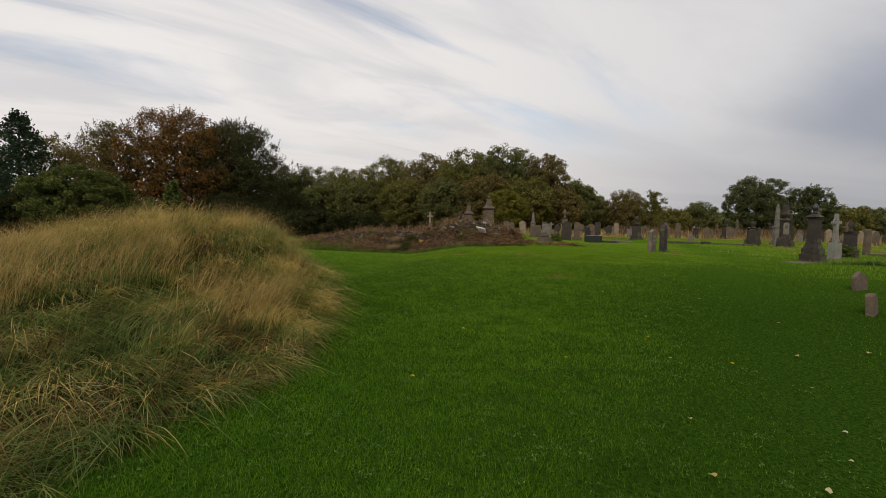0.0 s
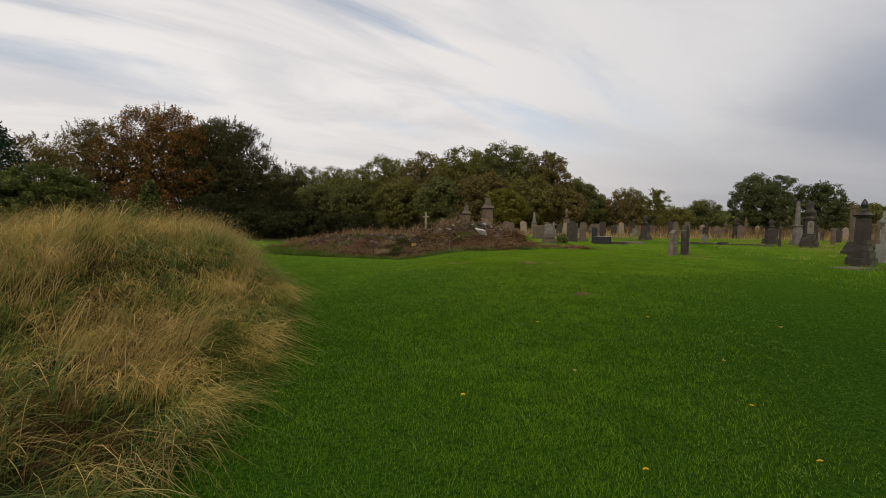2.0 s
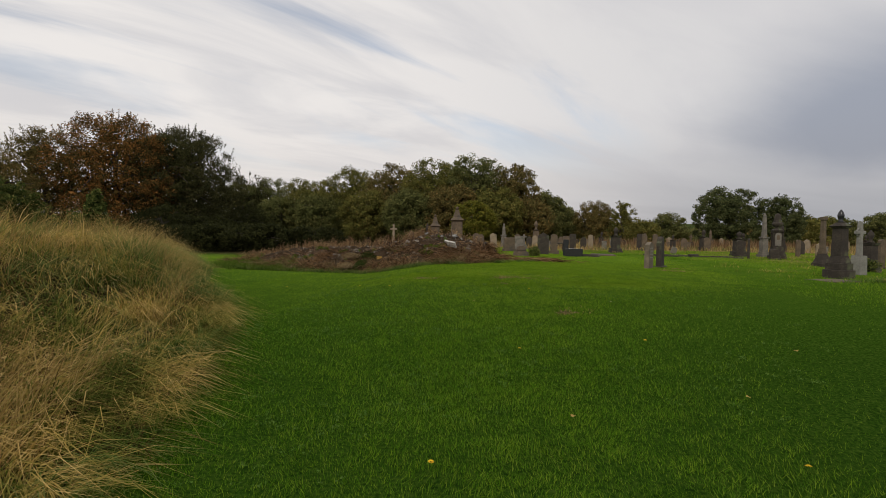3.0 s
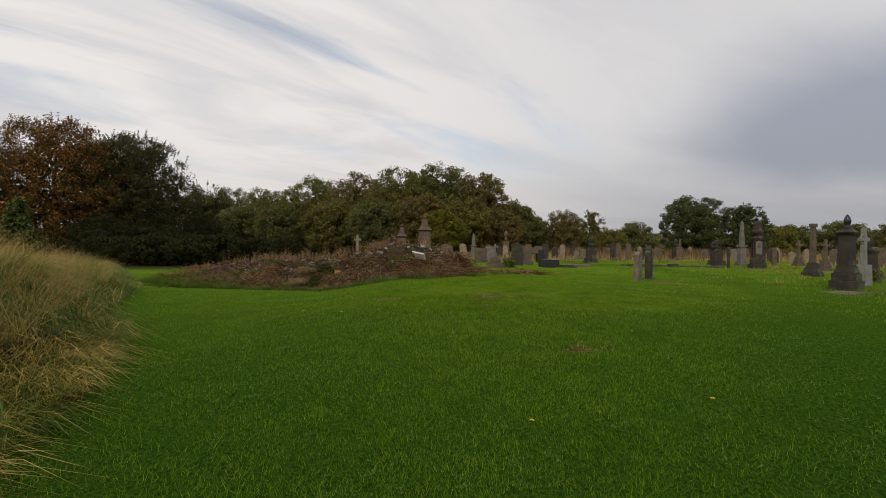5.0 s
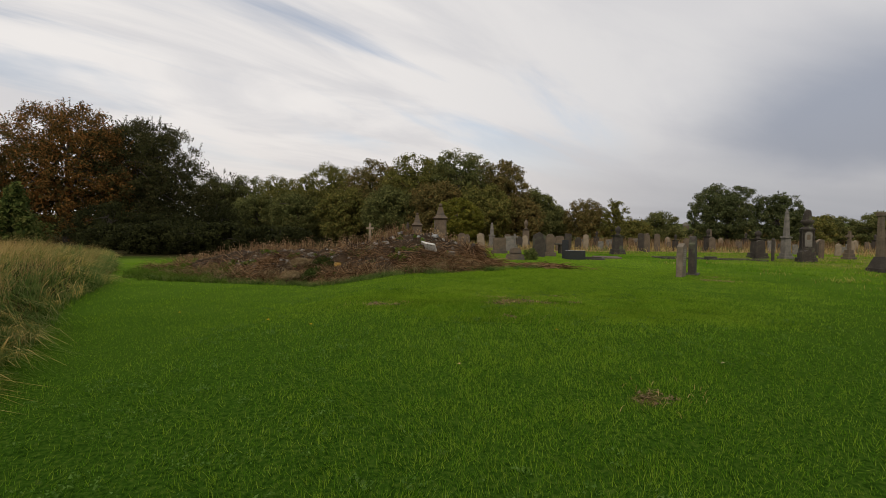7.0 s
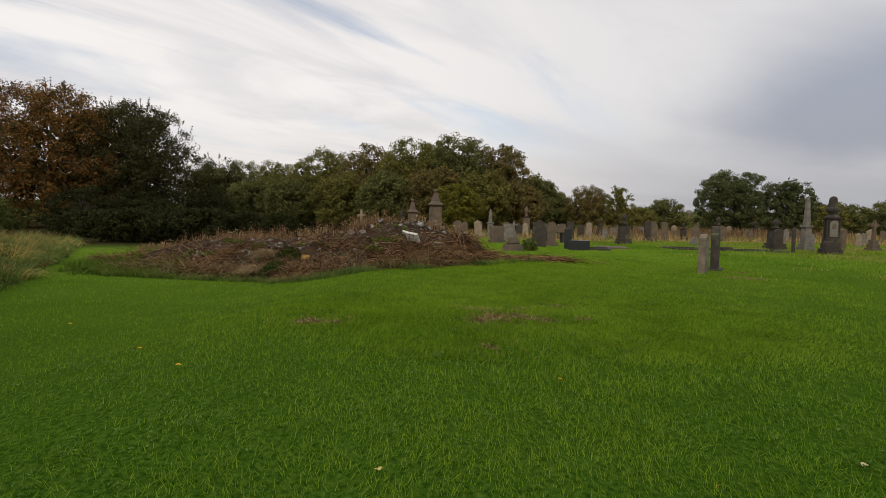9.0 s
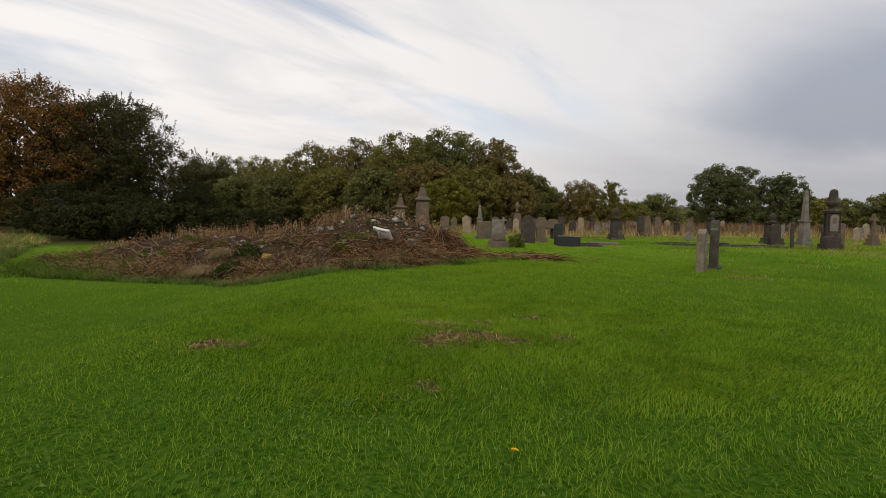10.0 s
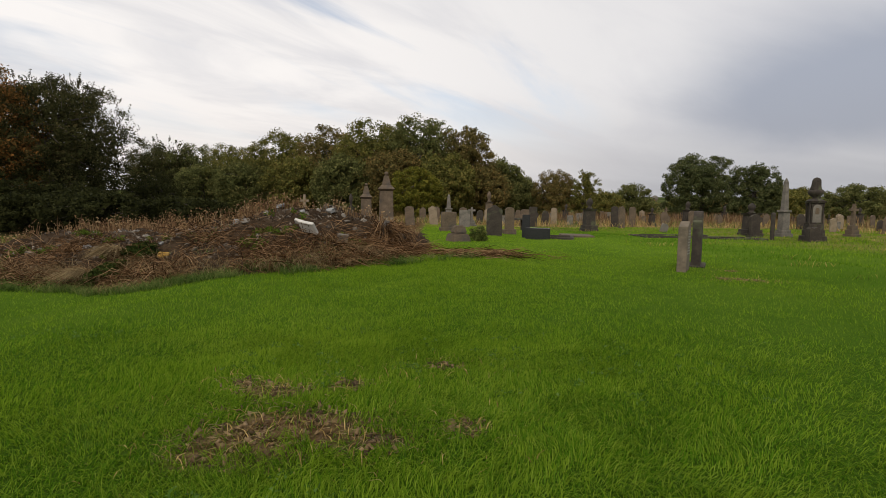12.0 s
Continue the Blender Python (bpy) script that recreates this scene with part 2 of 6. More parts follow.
LEAF_DARK = leaves("dark_green_leaves", [(0.055, 0.066, 0.024), (0.098, 0.110, 0.035), (0.144, 0.149, 0.049), (0.201, 0.177, 0.063)])
LEAF_SAGE = leaves("sage_green_leaves", [(0.040, 0.052, 0.022), (0.068, 0.084, 0.032), (0.105, 0.119, 0.045), (0.150, 0.150, 0.062)])
# dark green of the western and rear trees with deep shade put in
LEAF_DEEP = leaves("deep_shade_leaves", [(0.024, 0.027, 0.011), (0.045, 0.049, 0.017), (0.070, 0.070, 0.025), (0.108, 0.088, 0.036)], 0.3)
LEAF_OLIVE = leaves("olive_autumn_leaves", [(0.061, 0.068, 0.020), (0.116, 0.120, 0.030), (0.173, 0.159, 0.041), (0.244, 0.189, 0.055)])
LEAF_RUST = leaves("rusty_autumn_leaves", [(0.037, 0.037, 0.013), (0.077, 0.066, 0.021), (0.143, 0.086, 0.028), (0.259, 0.116, 0.031), (0.330, 0.165, 0.050)], 0.28)
LEAF_BROWN = leaves("brown_green_leaves", [(0.065, 0.060, 0.022), (0.122, 0.105, 0.034), (0.181, 0.138, 0.046), (0.244, 0.156, 0.056)])
LEAF_YELLOW = leaves("yellow_green_leaves", [(0.062, 0.070, 0.013), (0.118, 0.124, 0.019), (0.175, 0.168, 0.027), (0.235, 0.195, 0.036)])
LEAF_BUSH = leaves("bush_leaves", [(0.029, 0.046, 0.013), (0.070, 0.096, 0.023), (0.120, 0.138, 0.036), (0.180, 0.170, 0.050)], 0.4)
# near-black green that paints the trees' shade onto the shrubs below them
LEAF_SHADED = leaves("shaded_shrub_leaves", [(0.014, 0.017, 0.006), (0.030, 0.034, 0.011), (0.052, 0.053, 0.018)], 0.4)
NEEDLE = leaves("dark_conifer_needles", [(0.014, 0.024, 0.014), (0.031, 0.051, 0.024), (0.054, 0.082, 0.037)])


# ---- shape of the land ----
def smooth(a, b, v):
    t = np.clip((np.asarray(v, float) - a) / (b - a), 0, 1)
    return t * t * (3 - 2 * t)


def wobble(x, y, size, seed=0):
    """Smooth value noise in -1..1 on arrays."""
    u, v = np.asarray(x, float) / size + 31.7 * seed, np.asarray(y, float) / size - 17.3 * seed
    i, j = np.floor(u), np.floor(v)
    fu, fv = u - i, v - j
    fu, fv = fu * fu * (3 - 2 * fu), fv * fv * (3 - 2 * fv)

    def h(a, b):
        s = np.sin(a * 127.1 + b * 311.7 + seed * 74.7) * 43758.5453
        return (s - np.floor(s)) * 2 - 1

    return (h(i, j) * (1 - fu) + h(i + 1, j) * fu) * (1 - fv) + (h(i, j + 1) * (1 - fu) + h(i + 1, j + 1) * fu) * fv


def meadow_edge(y):
    """x of the border between the mown lawn and the long grass west of it."""
    return np.interp(y, [-40, 1, 3, 5, 7, 9.6, 12, 14, 18, 21, 28, 42], [-3.0, -2.25, -1.95, -1.95, -2.5, -3.4, -4.5, -5.6, -8.2, -9.6, -14.0, -24.0])


def heap_front(x):
    """y of the foot of the rubble heap."""
    return np.interp(x, [-13, -9, -6, -4.6, -2.3, -0.4, 1.5, 3.6], [26.5, 23.4, 22.9, 22.7, 21.2, 22.3, 24.0, 26.0])


def heap_height(x, y):
    d = np.asarray(y, float) - heap_front(x)
    along = (0.55 * smooth(-14.0, -8.0, x) + 0.45 * smooth(-10.0, -3.2, x)) * (1 - smooth(-0.9, 2.3, x))
    rise = 0.55 * smooth(-0.1, 4.6, d) + 0.45 * np.clip(d / 4.2, 0, 1)
    back = 1 - 0.65 * smooth(5.0, 12.0, d)
    return 1.06 * along * rise * back


def lawn_height(x, y):
    x, y = np.asarray(x, float), np.asarray(y, float)
    z = 0.46 * smooth(6.5, 15, y) + 0.05 * smooth(24, 40, y) * smooth(8, 16, x) - 0.08 * smooth(24, 40, y) - 0.1 * smooth(45, 70, y)
    z = z + 0.10 * np.exp(-((x - 1) ** 2 / 10 + (y - 15) ** 2 / 5))
    z = z - 0.45 * (1 - smooth(-4.5, -1.0, x)) * smooth(8, 15, y)
    z = z - 0.20 * smooth(1.8, 4.2, x) * (1 - smooth(5.2, 9.0, y)) - 0.06 * (1 - smooth(3.5, 6, y))
    return z - 0.13 * smooth(3, 7, x) * smooth(10, 20, y)


def land(x, y):
    x, y = np.asarray(x, float), np.asarray(y, float)
    z = lawn_height(x, y)
    d = meadow_edge(y) - x
    reach = np.interp(y, [0, 6, 9, 12], [5.6, 5.0, 3.0, 1.9])
    top = np.interp(y, [-30, -4, 3, 5.5, 8, 10, 13, 18, 26, 40], [0.1, 0.3, 0.5, 0.75, 1.08, 1.32, 1.12, 0.80, 0.45, 0.05])
    z = z + top * smooth(0, 1, d / reach) * (1 - 0.9 * smooth(4.6, 10, d))
    near = 1 - smooth(40, 70, np.hypot(x, y - 15))
    z = z + near * (0.05 * wobble(x, y, 2.6, 1) * smooth(0.3, 2, d) + 0.018 * wobble(x, y, 1.1, 2) + 0.012 * wobble(x, y, 0.45, 3))
    rough = smooth(9, 13, x) * (1 - smooth(45, 60, y)) * smooth(5, 10, y)
    z = z + rough * 0.06 * wobble(x, y, 1.3, 4)
    far = np.hypot(x, y)
    z = z + 20 * smooth(250, 900, far) * (0.45 + 0.35 * wobble(x, y, 260, 5)) + 35 * smooth(700, 2200, far)
    return z


def ground_z(x, y):
    return float(land(x, y))


# bare and brown spots in the lawn: x, y, radius
BARE = [(1.15, 15.62, 0.39), (1.42, 15.66, 0.31), (0.98, 15.5, 0.19), (1.72, 15.53, 0.17), (7.75, 22.95, 0.12), (8.05, 22.9, 0.13), (8.4, 22.85, 0.12), (8.7, 24.3, 0.1), (2.11, 16.82, 0.12), (1.05, 16.2, 0.21), (0.82, 16.35, 0.16), (2.15, 15.69, 0.13), (-0.99, 15.35, 0.17), (1.0, 14.3, 0.09), (1.93, 11.59, 0.16), (-0.7, 15.3, 0.09), (1.5, 16.35, 0.14)]


def track(x, y):
    """How far the turf is worn by the old wheel track along the east of the lawn, 0 to 1."""
    line = np.interp(y, [0, 2.5, 5, 9, 14, 20, 26, 32, 38], [2.9, 3.4, 4.1, 5.3, 7.2, 10.2, 11.8, 12.4, 11.6])
    d = np.abs(np.asarray(x, float) - line + 0.12 * wobble(x, y, 0.9, 64))
    return np.maximum(1 - smooth(0.22, 0.55, d), 0.55 * (1 - smooth(0.5, 1.7, d)))


def bareness(x, y):
    b = np.zeros_like(np.asarray(x, float))
    ragged = 1 + 0.45 * wobble(x, y, 0.12, 8) + 0.25 * wobble(x, y, 0.05, 9)
    for cx, cy, r in BARE:
        b = np.maximum(b, 1 - smooth(0.55, 1.15, np.hypot((x - cx) / 1.15, y - cy) / (0.86 * r * ragged)))
    return b


def tri_mesh(name, co, quads=None, tris=None, smooth_faces=False):
    me = bpy.data.meshes.new(name)
    q = np.zeros((0, 4), int) if quads is None else np.asarray(quads)
    t = np.zeros((0, 3), int) if tris is None else np.asarray(tris)
    me.vertices.add(len(co))
    me.vertices.foreach_set("co", np.asarray(co, np.float32).ravel())
    loops = np.concatenate([q.ravel(), t.ravel()])
    me.loops.add(len(loops))
    me.loops.foreach_set("vertex_index", loops.astype(np.int32))
    sizes = np.concatenate([np.full(len(q), 4), np.full(len(t), 3)])
    me.polygons.add(len(sizes))
    me.polygons.foreach_set("loop_start", np.concatenate([[0], np.cumsum(sizes)[:-1]]).astype(np.int32))
    if smooth_faces:
        me.polygons.foreach_set("use_smooth", np.ones(len(sizes), bool))
    me.update(calc_edges=True)
    return me


def part(name, bm, mat, parent, label=""):
    """Links a bmesh (or a mesh) as one object under a thing or a part."""
    if isinstance(bm, bmesh.types.BMesh):
        me = bpy.data.meshes.new(name)
        bm.to_mesh(me)
        bm.free()
    else:
        me = bm
    if not me.materials:
        me.materials.append(mat)
    ob = new(name, me)
    ob.parent = parent
    return tagged(ob, label=label)


# ---- ground ----
def ground_material():
    mat = bpy.data.materials.new("ground_turf")
    mat.use_nodes = True
    nt = mat.node_tree
    N, L = nt.nodes.new, nt.links.new
    bsdf = nt.nodes["Principled BSDF"]
    geo = N("ShaderNodeNewGeometry")
    pos = geo.outputs["Position"]

    def noise_at(scale, detail=5, stretch=None):
        n = N("ShaderNodeTexNoise")
        v = pos
        if stretch:
            m = N("ShaderNodeMapping")
            m.inputs[3].default_value = stretch
            L(pos, m.inputs[0])
            v = m.outputs[0]
        L(v, n.inputs["Vector"])
        n.inputs["Scale"].default_value, n.inputs["Detail"].default_value = scale, detail
        return n.outputs[0]

    def ramp(v, *cols):
        r = N("ShaderNodeValToRGB")
        L(v, r.inputs[0])
        for i, c in enumerate(cols):
            p = 0.3 + 0.4 * i / (len(cols) - 1)
            e = r.color_ramp.elements[i] if i < 2 else r.color_ramp.elements.new(p)
            e.position, e.color = p, (*c, 1)
        return r.outputs[0]

    def blend(f, a, b):
        m = N("ShaderNodeMix")
        m.data_type = "RGBA"
        if isinstance(f, float):
            m.inputs[0].default_value = f
        else:
            L(f, m.inputs[0])
        L(a, m.inputs[6])
        L(b, m.inputs[7])
        return m.outputs[2]

    zones = N("ShaderNodeAttribute")
    zones.attribute_name = "zone"
    zs = N("ShaderNodeSeparateColor")
    L(zones.outputs["Color"], zs.inputs[0])
    turf = blend(0.45, ramp(noise_at(0.5), (0.055, 0.110, 0.010), (0.095, 0.170, 0.016), (0.135, 0.205, 0.025)), ramp(noise_at(45, 4), (0.030, 0.065, 0.006), (0.080, 0.150, 0.015), (0.130, 0.200, 0.03)))
    # dark brown soil colour with the shade under grass and trees painted in
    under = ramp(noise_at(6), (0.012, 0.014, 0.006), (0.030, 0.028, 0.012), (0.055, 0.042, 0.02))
    dry = ramp(noise_at(0.4), (0.06, 0.085, 0.018), (0.17, 0.14, 0.05), (0.27, 0.19, 0.085))
    soil = ramp(noise_at(14, 8), (0.024, 0.015, 0.007), (0.085, 0.053, 0.025), (0.190, 0.130, 0.065))
    far = ramp(noise_at(0.02), (0.03, 0.045, 0.015), (0.06, 0.075, 0.025), (0.09, 0.085, 0.035))
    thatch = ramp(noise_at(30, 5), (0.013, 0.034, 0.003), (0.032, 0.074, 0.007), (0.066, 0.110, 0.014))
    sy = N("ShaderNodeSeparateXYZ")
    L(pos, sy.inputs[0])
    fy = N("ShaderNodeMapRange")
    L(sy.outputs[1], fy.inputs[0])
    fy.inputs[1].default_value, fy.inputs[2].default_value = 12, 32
    # nearer the start, thatch darkened to paint the gaps between blades as shaded
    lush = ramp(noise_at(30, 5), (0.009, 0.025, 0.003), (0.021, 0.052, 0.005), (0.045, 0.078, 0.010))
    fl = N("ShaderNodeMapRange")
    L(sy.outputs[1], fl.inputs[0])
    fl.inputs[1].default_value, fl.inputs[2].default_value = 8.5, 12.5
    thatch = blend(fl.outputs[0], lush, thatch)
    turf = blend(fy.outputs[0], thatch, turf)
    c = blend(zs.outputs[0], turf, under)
    c = blend(zs.outputs[1], c, dry)
    c = blend(zs.outputs[2], c, soil)
    fm = N("ShaderNodeMapRange")
    ln = N("ShaderNodeVectorMath")
    ln.operation = "LENGTH"
    L(pos, ln.inputs[0])
    L(ln.outputs["Value"], fm.inputs[0])
    fm.inputs[1].default_value, fm.inputs[2].default_value = 120, 220
    c = blend(fm.outputs[0], c, far)
    L(c, bsdf.inputs["Base Color"])
    bsdf.inputs["Roughness"].default_value = 0.9
    bsdf.inputs["Specular IOR Level"].default_value = 0.0
    b = N("ShaderNodeBump")
    L(noise_at(60, 6), b.inputs["Height"])
    b.inputs["Strength"].default_value, b.inputs["Distance"].default_value = 0.6, 0.03
    L(b.outputs[0], bsdf.inputs["Normal"])
    return mat


def build_ground():
    def axis(lo, hi, step, far_lo, far_hi):
        a = list(np.arange(lo, hi + 1e-6, step))
        s, v = step, hi
        while v < far_hi:
            s *= 1.18
            v += s
            a.append(v)
        s, v = step, lo
        while v > far_lo:
            s *= 1.18
            v -= s
            a.insert(0, v)
        return np.array(a)

    xs, ys = axis(-16, 14, 0.19, -2500, 2500), axis(0, 28, 0.19, -2500, 2500)
    X, Y = np.meshgrid(xs, ys)
    Z = land(X, Y)
    nx, ny = len(xs), len(ys)
    idx = np.arange(nx * ny).reshape(ny, nx)
    quads = np.stack([idx[:-1, :-1], idx[:-1, 1:], idx[1:, 1:], idx[1:, :-1]], -1).reshape(-1, 4)
    me = tri_mesh("ground", np.stack([X, Y, Z], -1).reshape(-1, 3), quads, smooth_faces=True)
    zone = np.zeros((nx * ny, 4), np.float32)
    x, y = X.ravel(), Y.ravel()
    # second term paints the trees' shade onto the ground at the wood's edge
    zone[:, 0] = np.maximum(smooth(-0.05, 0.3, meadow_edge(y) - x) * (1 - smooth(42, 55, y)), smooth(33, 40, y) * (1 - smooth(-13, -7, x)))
    zone[:, 1] = smooth(-3, 3, y - 47 - 3 * wobble(x, y, 6, 6)) * smooth(-6, 0, x) + 0.75 * smooth(13, 22, x - 0.0 * y + 2 * wobble(x, y, 3, 7)) * smooth(24, 34, y) * (1 - smooth(-3, 3, y - 47))
    zone[:, 2] = np.maximum(bareness(x, y), smooth(0.02, 0.12, heap_height(x, y)))
    zone[:, 3] = 1
    attr = me.color_attributes.new("zone", "FLOAT_COLOR", "POINT")
    attr.data.foreach_set("color", np.clip(zone, 0, 1).ravel())
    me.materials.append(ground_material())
    return tagged(new("ground", me), "undulating mown green lawn of a cemetery", "ground", kind="structure")


build_ground()


# ---- blades of grass ----
def blades(name, x, y, z, length, width, lean_dir, lean, bends, mat, label, category, rng, droop=0.5, curled=0.24):
    """Ribbons that taper to a point; lean is how far the tip goes sideways, in lengths; droop how far a leaning tip sinks."""
    n = len(x)
    face = lean_dir + math.pi / 2 + rng.normal(0, 0.8, n)
    sx, sy = np.cos(face) * width / 2, np.sin(face) * width / 2
    rows = []
    curl = rng.normal(0, curled, n) if bends > 2 else 0.0
    for k in range(bends + 1):
        s = k / bends
        out = length * lean * s ** 1.7
        up = length * (s - droop * np.minimum(lean, 1.15) * s ** 2.4)
        bow = length * curl * s * s
        cx, cy, cz = x + np.cos(lean_dir) * out - np.sin(lean_dir) * bow, y + np.sin(lean_dir) * out + np.cos(lean_dir) * bow, z + up
        w = 1 - 0.75 * s ** 2
        if k < bends:
            rows.append(np.stack([cx - sx * w, cy - sy * w, cz], -1))
            rows.append(np.stack([cx + sx * w, cy + sy * w, cz], -1))
        else:
            rows.append(np.stack([cx, cy, cz], -1))
    per = len(rows)
    co = np.stack(rows, 1).reshape(-1, 3)
    base = (np.arange(n) * per)[:, None]
    quads = [base + np.array([[2 * k, 2 * k + 1, 2 * k + 3, 2 * k + 2]]) for k in range(bends - 1)]
    tris = base + np.array([[2 * bends - 2, 2 * bends - 1, 2 * bends]])
    me = tri_mesh(name, co, np.concatenate(quads) if quads else None, tris)
    if bends > 1:
        along = me.attributes.new("along", "FLOAT", "POINT")
        along.data.foreach_set("value", np.tile(np.repeat(np.arange(bends + 1) / bends, 2)[:per], n).astype(np.float32))
    me.materials.append(mat)
    return tagged(new(name, me), label, category, kind="stuff")


def build_lawn():
    rng = np.random.default_rng(11)
    n = 660000
    y = 0.8 + 27 * rng.uniform(0, 1, n) ** 1.3
    line = np.interp(y, [0, 9, 13, 28], [0.6, 0.6, 1.6, 1.6])
    x = np.where(rng.uniform(0, 1, n) < 0.55, line + rng.normal(0, 1.7, n), rng.uniform(-6.5, 9.5, n))
    keep = (x > meadow_edge(y) - 0.15) & (rng.uniform(0, 1, n) > bareness(x, y) * 0.93) & (np.abs(x - 1) < 0.95 * (y + 3.5)) & (heap_height(x, y) < 0.10)
    keep &= rng.uniform(0, 1, n) < 0.62 + 0.38 * smooth(-0.5, 0.3, wobble(x, y, 0.16, 61) + 0.4 * wobble(x, y, 0.5, 62))
    x, y = x[keep], y[keep]
    z = land(x, y)
    m = len(x)
    hump = np.exp(-((x - 1.3) ** 2 / 2.6 + (y - 15) ** 2 / 2.2))
    length = rng.uniform(0.030, 0.072, m) * (1 + 0.55 * hump * rng.uniform(0.2, 1.25, m)) * (1 + 0.35 * wobble(x, y, 0.22, 12)) * (1 + 0.1 * smooth(10, 16, y)) * (1 - 0.5 * track(x, y))
    width = rng.uniform(0.0035, 0.006, m) * (1 + 0.5 * smooth(14, 22, y))
    d = rng.uniform(0, 2 * math.pi, m) * 0.6 + 2.5 * wobble(x, y, 0.3, 13)
    lean = rng.uniform(0.15, 1.1, m)
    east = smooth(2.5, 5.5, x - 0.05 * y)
    # share of yellowish blades rises northward to paint the brightness of turf seen aslant
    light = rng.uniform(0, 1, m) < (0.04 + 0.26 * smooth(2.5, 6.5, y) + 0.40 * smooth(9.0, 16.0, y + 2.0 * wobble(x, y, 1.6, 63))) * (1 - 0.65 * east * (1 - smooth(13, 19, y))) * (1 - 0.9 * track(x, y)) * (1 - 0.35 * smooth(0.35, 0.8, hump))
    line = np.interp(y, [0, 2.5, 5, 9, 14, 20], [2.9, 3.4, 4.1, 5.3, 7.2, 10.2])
    # darker green blades thicken toward the eastern track and fade out northward
    east_dark = ~light & (rng.uniform(0, 1, m) < 0.8 * smooth(-3.4, -1.2, x - line + 0.4 * wobble(x, y, 0.7, 67)) * (1 - smooth(14, 20, y)))
    for pick, mat, label in ((~light & ~east_dark, LAWN, "short mown dark green grass of the lawn"), (east_dark, LAWN_DARK, "darker green mown grass on the east side"), (light, LAWN_LIGHT, "yellowish green mown grass, denser northward as painted brightness")):
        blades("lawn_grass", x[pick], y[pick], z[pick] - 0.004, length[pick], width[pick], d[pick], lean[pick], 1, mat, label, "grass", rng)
    # thick matted grass on the crest of the hump, in tufts that lie one way
    n = 120000
    x, y = 1.7 + rng.normal(0, 1.7, n), rng.uniform(13.9, 18.6, n)
    k = (rng.uniform(0, 1, n) > bareness(x, y) * 0.93) & (rng.uniform(0, 1, n) < smooth(13.7, 15.3, y + 0.5 * wobble(x, y, 0.8, 73)) * (1 - smooth(17.2, 18.6, y)))
    x, y = x[k], y[k]
    m = len(x)
    tuft = 0.5 + 0.5 * wobble(x, y, 0.34, 68) + 0.35 * wobble(x, y, 0.13, 69)
    length = rng.uniform(0.045, 0.10, m) * (0.65 + 0.6 * np.clip(tuft, 0, 1.2))
    d = 2.6 * wobble(x, y, 0.5, 70) + 1.2 * wobble(x, y, 0.16, 71) + rng.normal(0, 0.55, m)
    lean = np.clip(rng.normal(0.85, 0.28, m), 0.2, 1.3)
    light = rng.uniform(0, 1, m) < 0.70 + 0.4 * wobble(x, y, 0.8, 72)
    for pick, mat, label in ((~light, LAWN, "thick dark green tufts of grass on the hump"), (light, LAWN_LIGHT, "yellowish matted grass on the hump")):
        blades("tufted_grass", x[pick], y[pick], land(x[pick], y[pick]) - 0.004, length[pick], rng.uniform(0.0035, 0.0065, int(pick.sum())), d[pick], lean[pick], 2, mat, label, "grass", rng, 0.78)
    # sparser, coarser turf farther off
    n = 200000
    y = 13 + 38 * rng.uniform(0, 1, n) ** 1.35
    x = 1 + np.where(rng.uniform(0, 1, n) < 0.28, -17 * rng.uniform(0, 1, n), 33 * rng.uniform(0, 1, n) ** 1.25)
    keep = (x > meadow_edge(y)) & (heap_height(x, y) < 0.05) & ((y < 36) | (x > -9)) & ((y > 22) | (x > 7.5) | (x < -6))
    x, y = x[keep], y[keep]
    m = len(x)
    tuft = smooth(8, 14, x) * (0.5 + 0.5 * wobble(x, y, 0.9, 14))
    way = np.abs(x - np.interp(y, [8, 14, 20, 26, 32, 38, 44], [5.5, 8.0, 10.2, 11.6, 12.2, 11.5, 10.0]))
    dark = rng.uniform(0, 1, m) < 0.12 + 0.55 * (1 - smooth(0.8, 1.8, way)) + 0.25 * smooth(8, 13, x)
    # pale blades carry the painted brightness on into the far turf
    for pick, mat, label in ((dark, LAWN, "dark green turf of the mown way and eastward"), (~dark, LAWN_FAR, "light green turf between the graves")):
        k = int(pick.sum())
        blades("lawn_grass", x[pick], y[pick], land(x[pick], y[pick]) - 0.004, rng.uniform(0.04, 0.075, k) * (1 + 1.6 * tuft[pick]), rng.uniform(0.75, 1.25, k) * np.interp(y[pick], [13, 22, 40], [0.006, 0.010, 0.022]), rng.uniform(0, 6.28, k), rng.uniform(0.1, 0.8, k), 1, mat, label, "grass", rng)


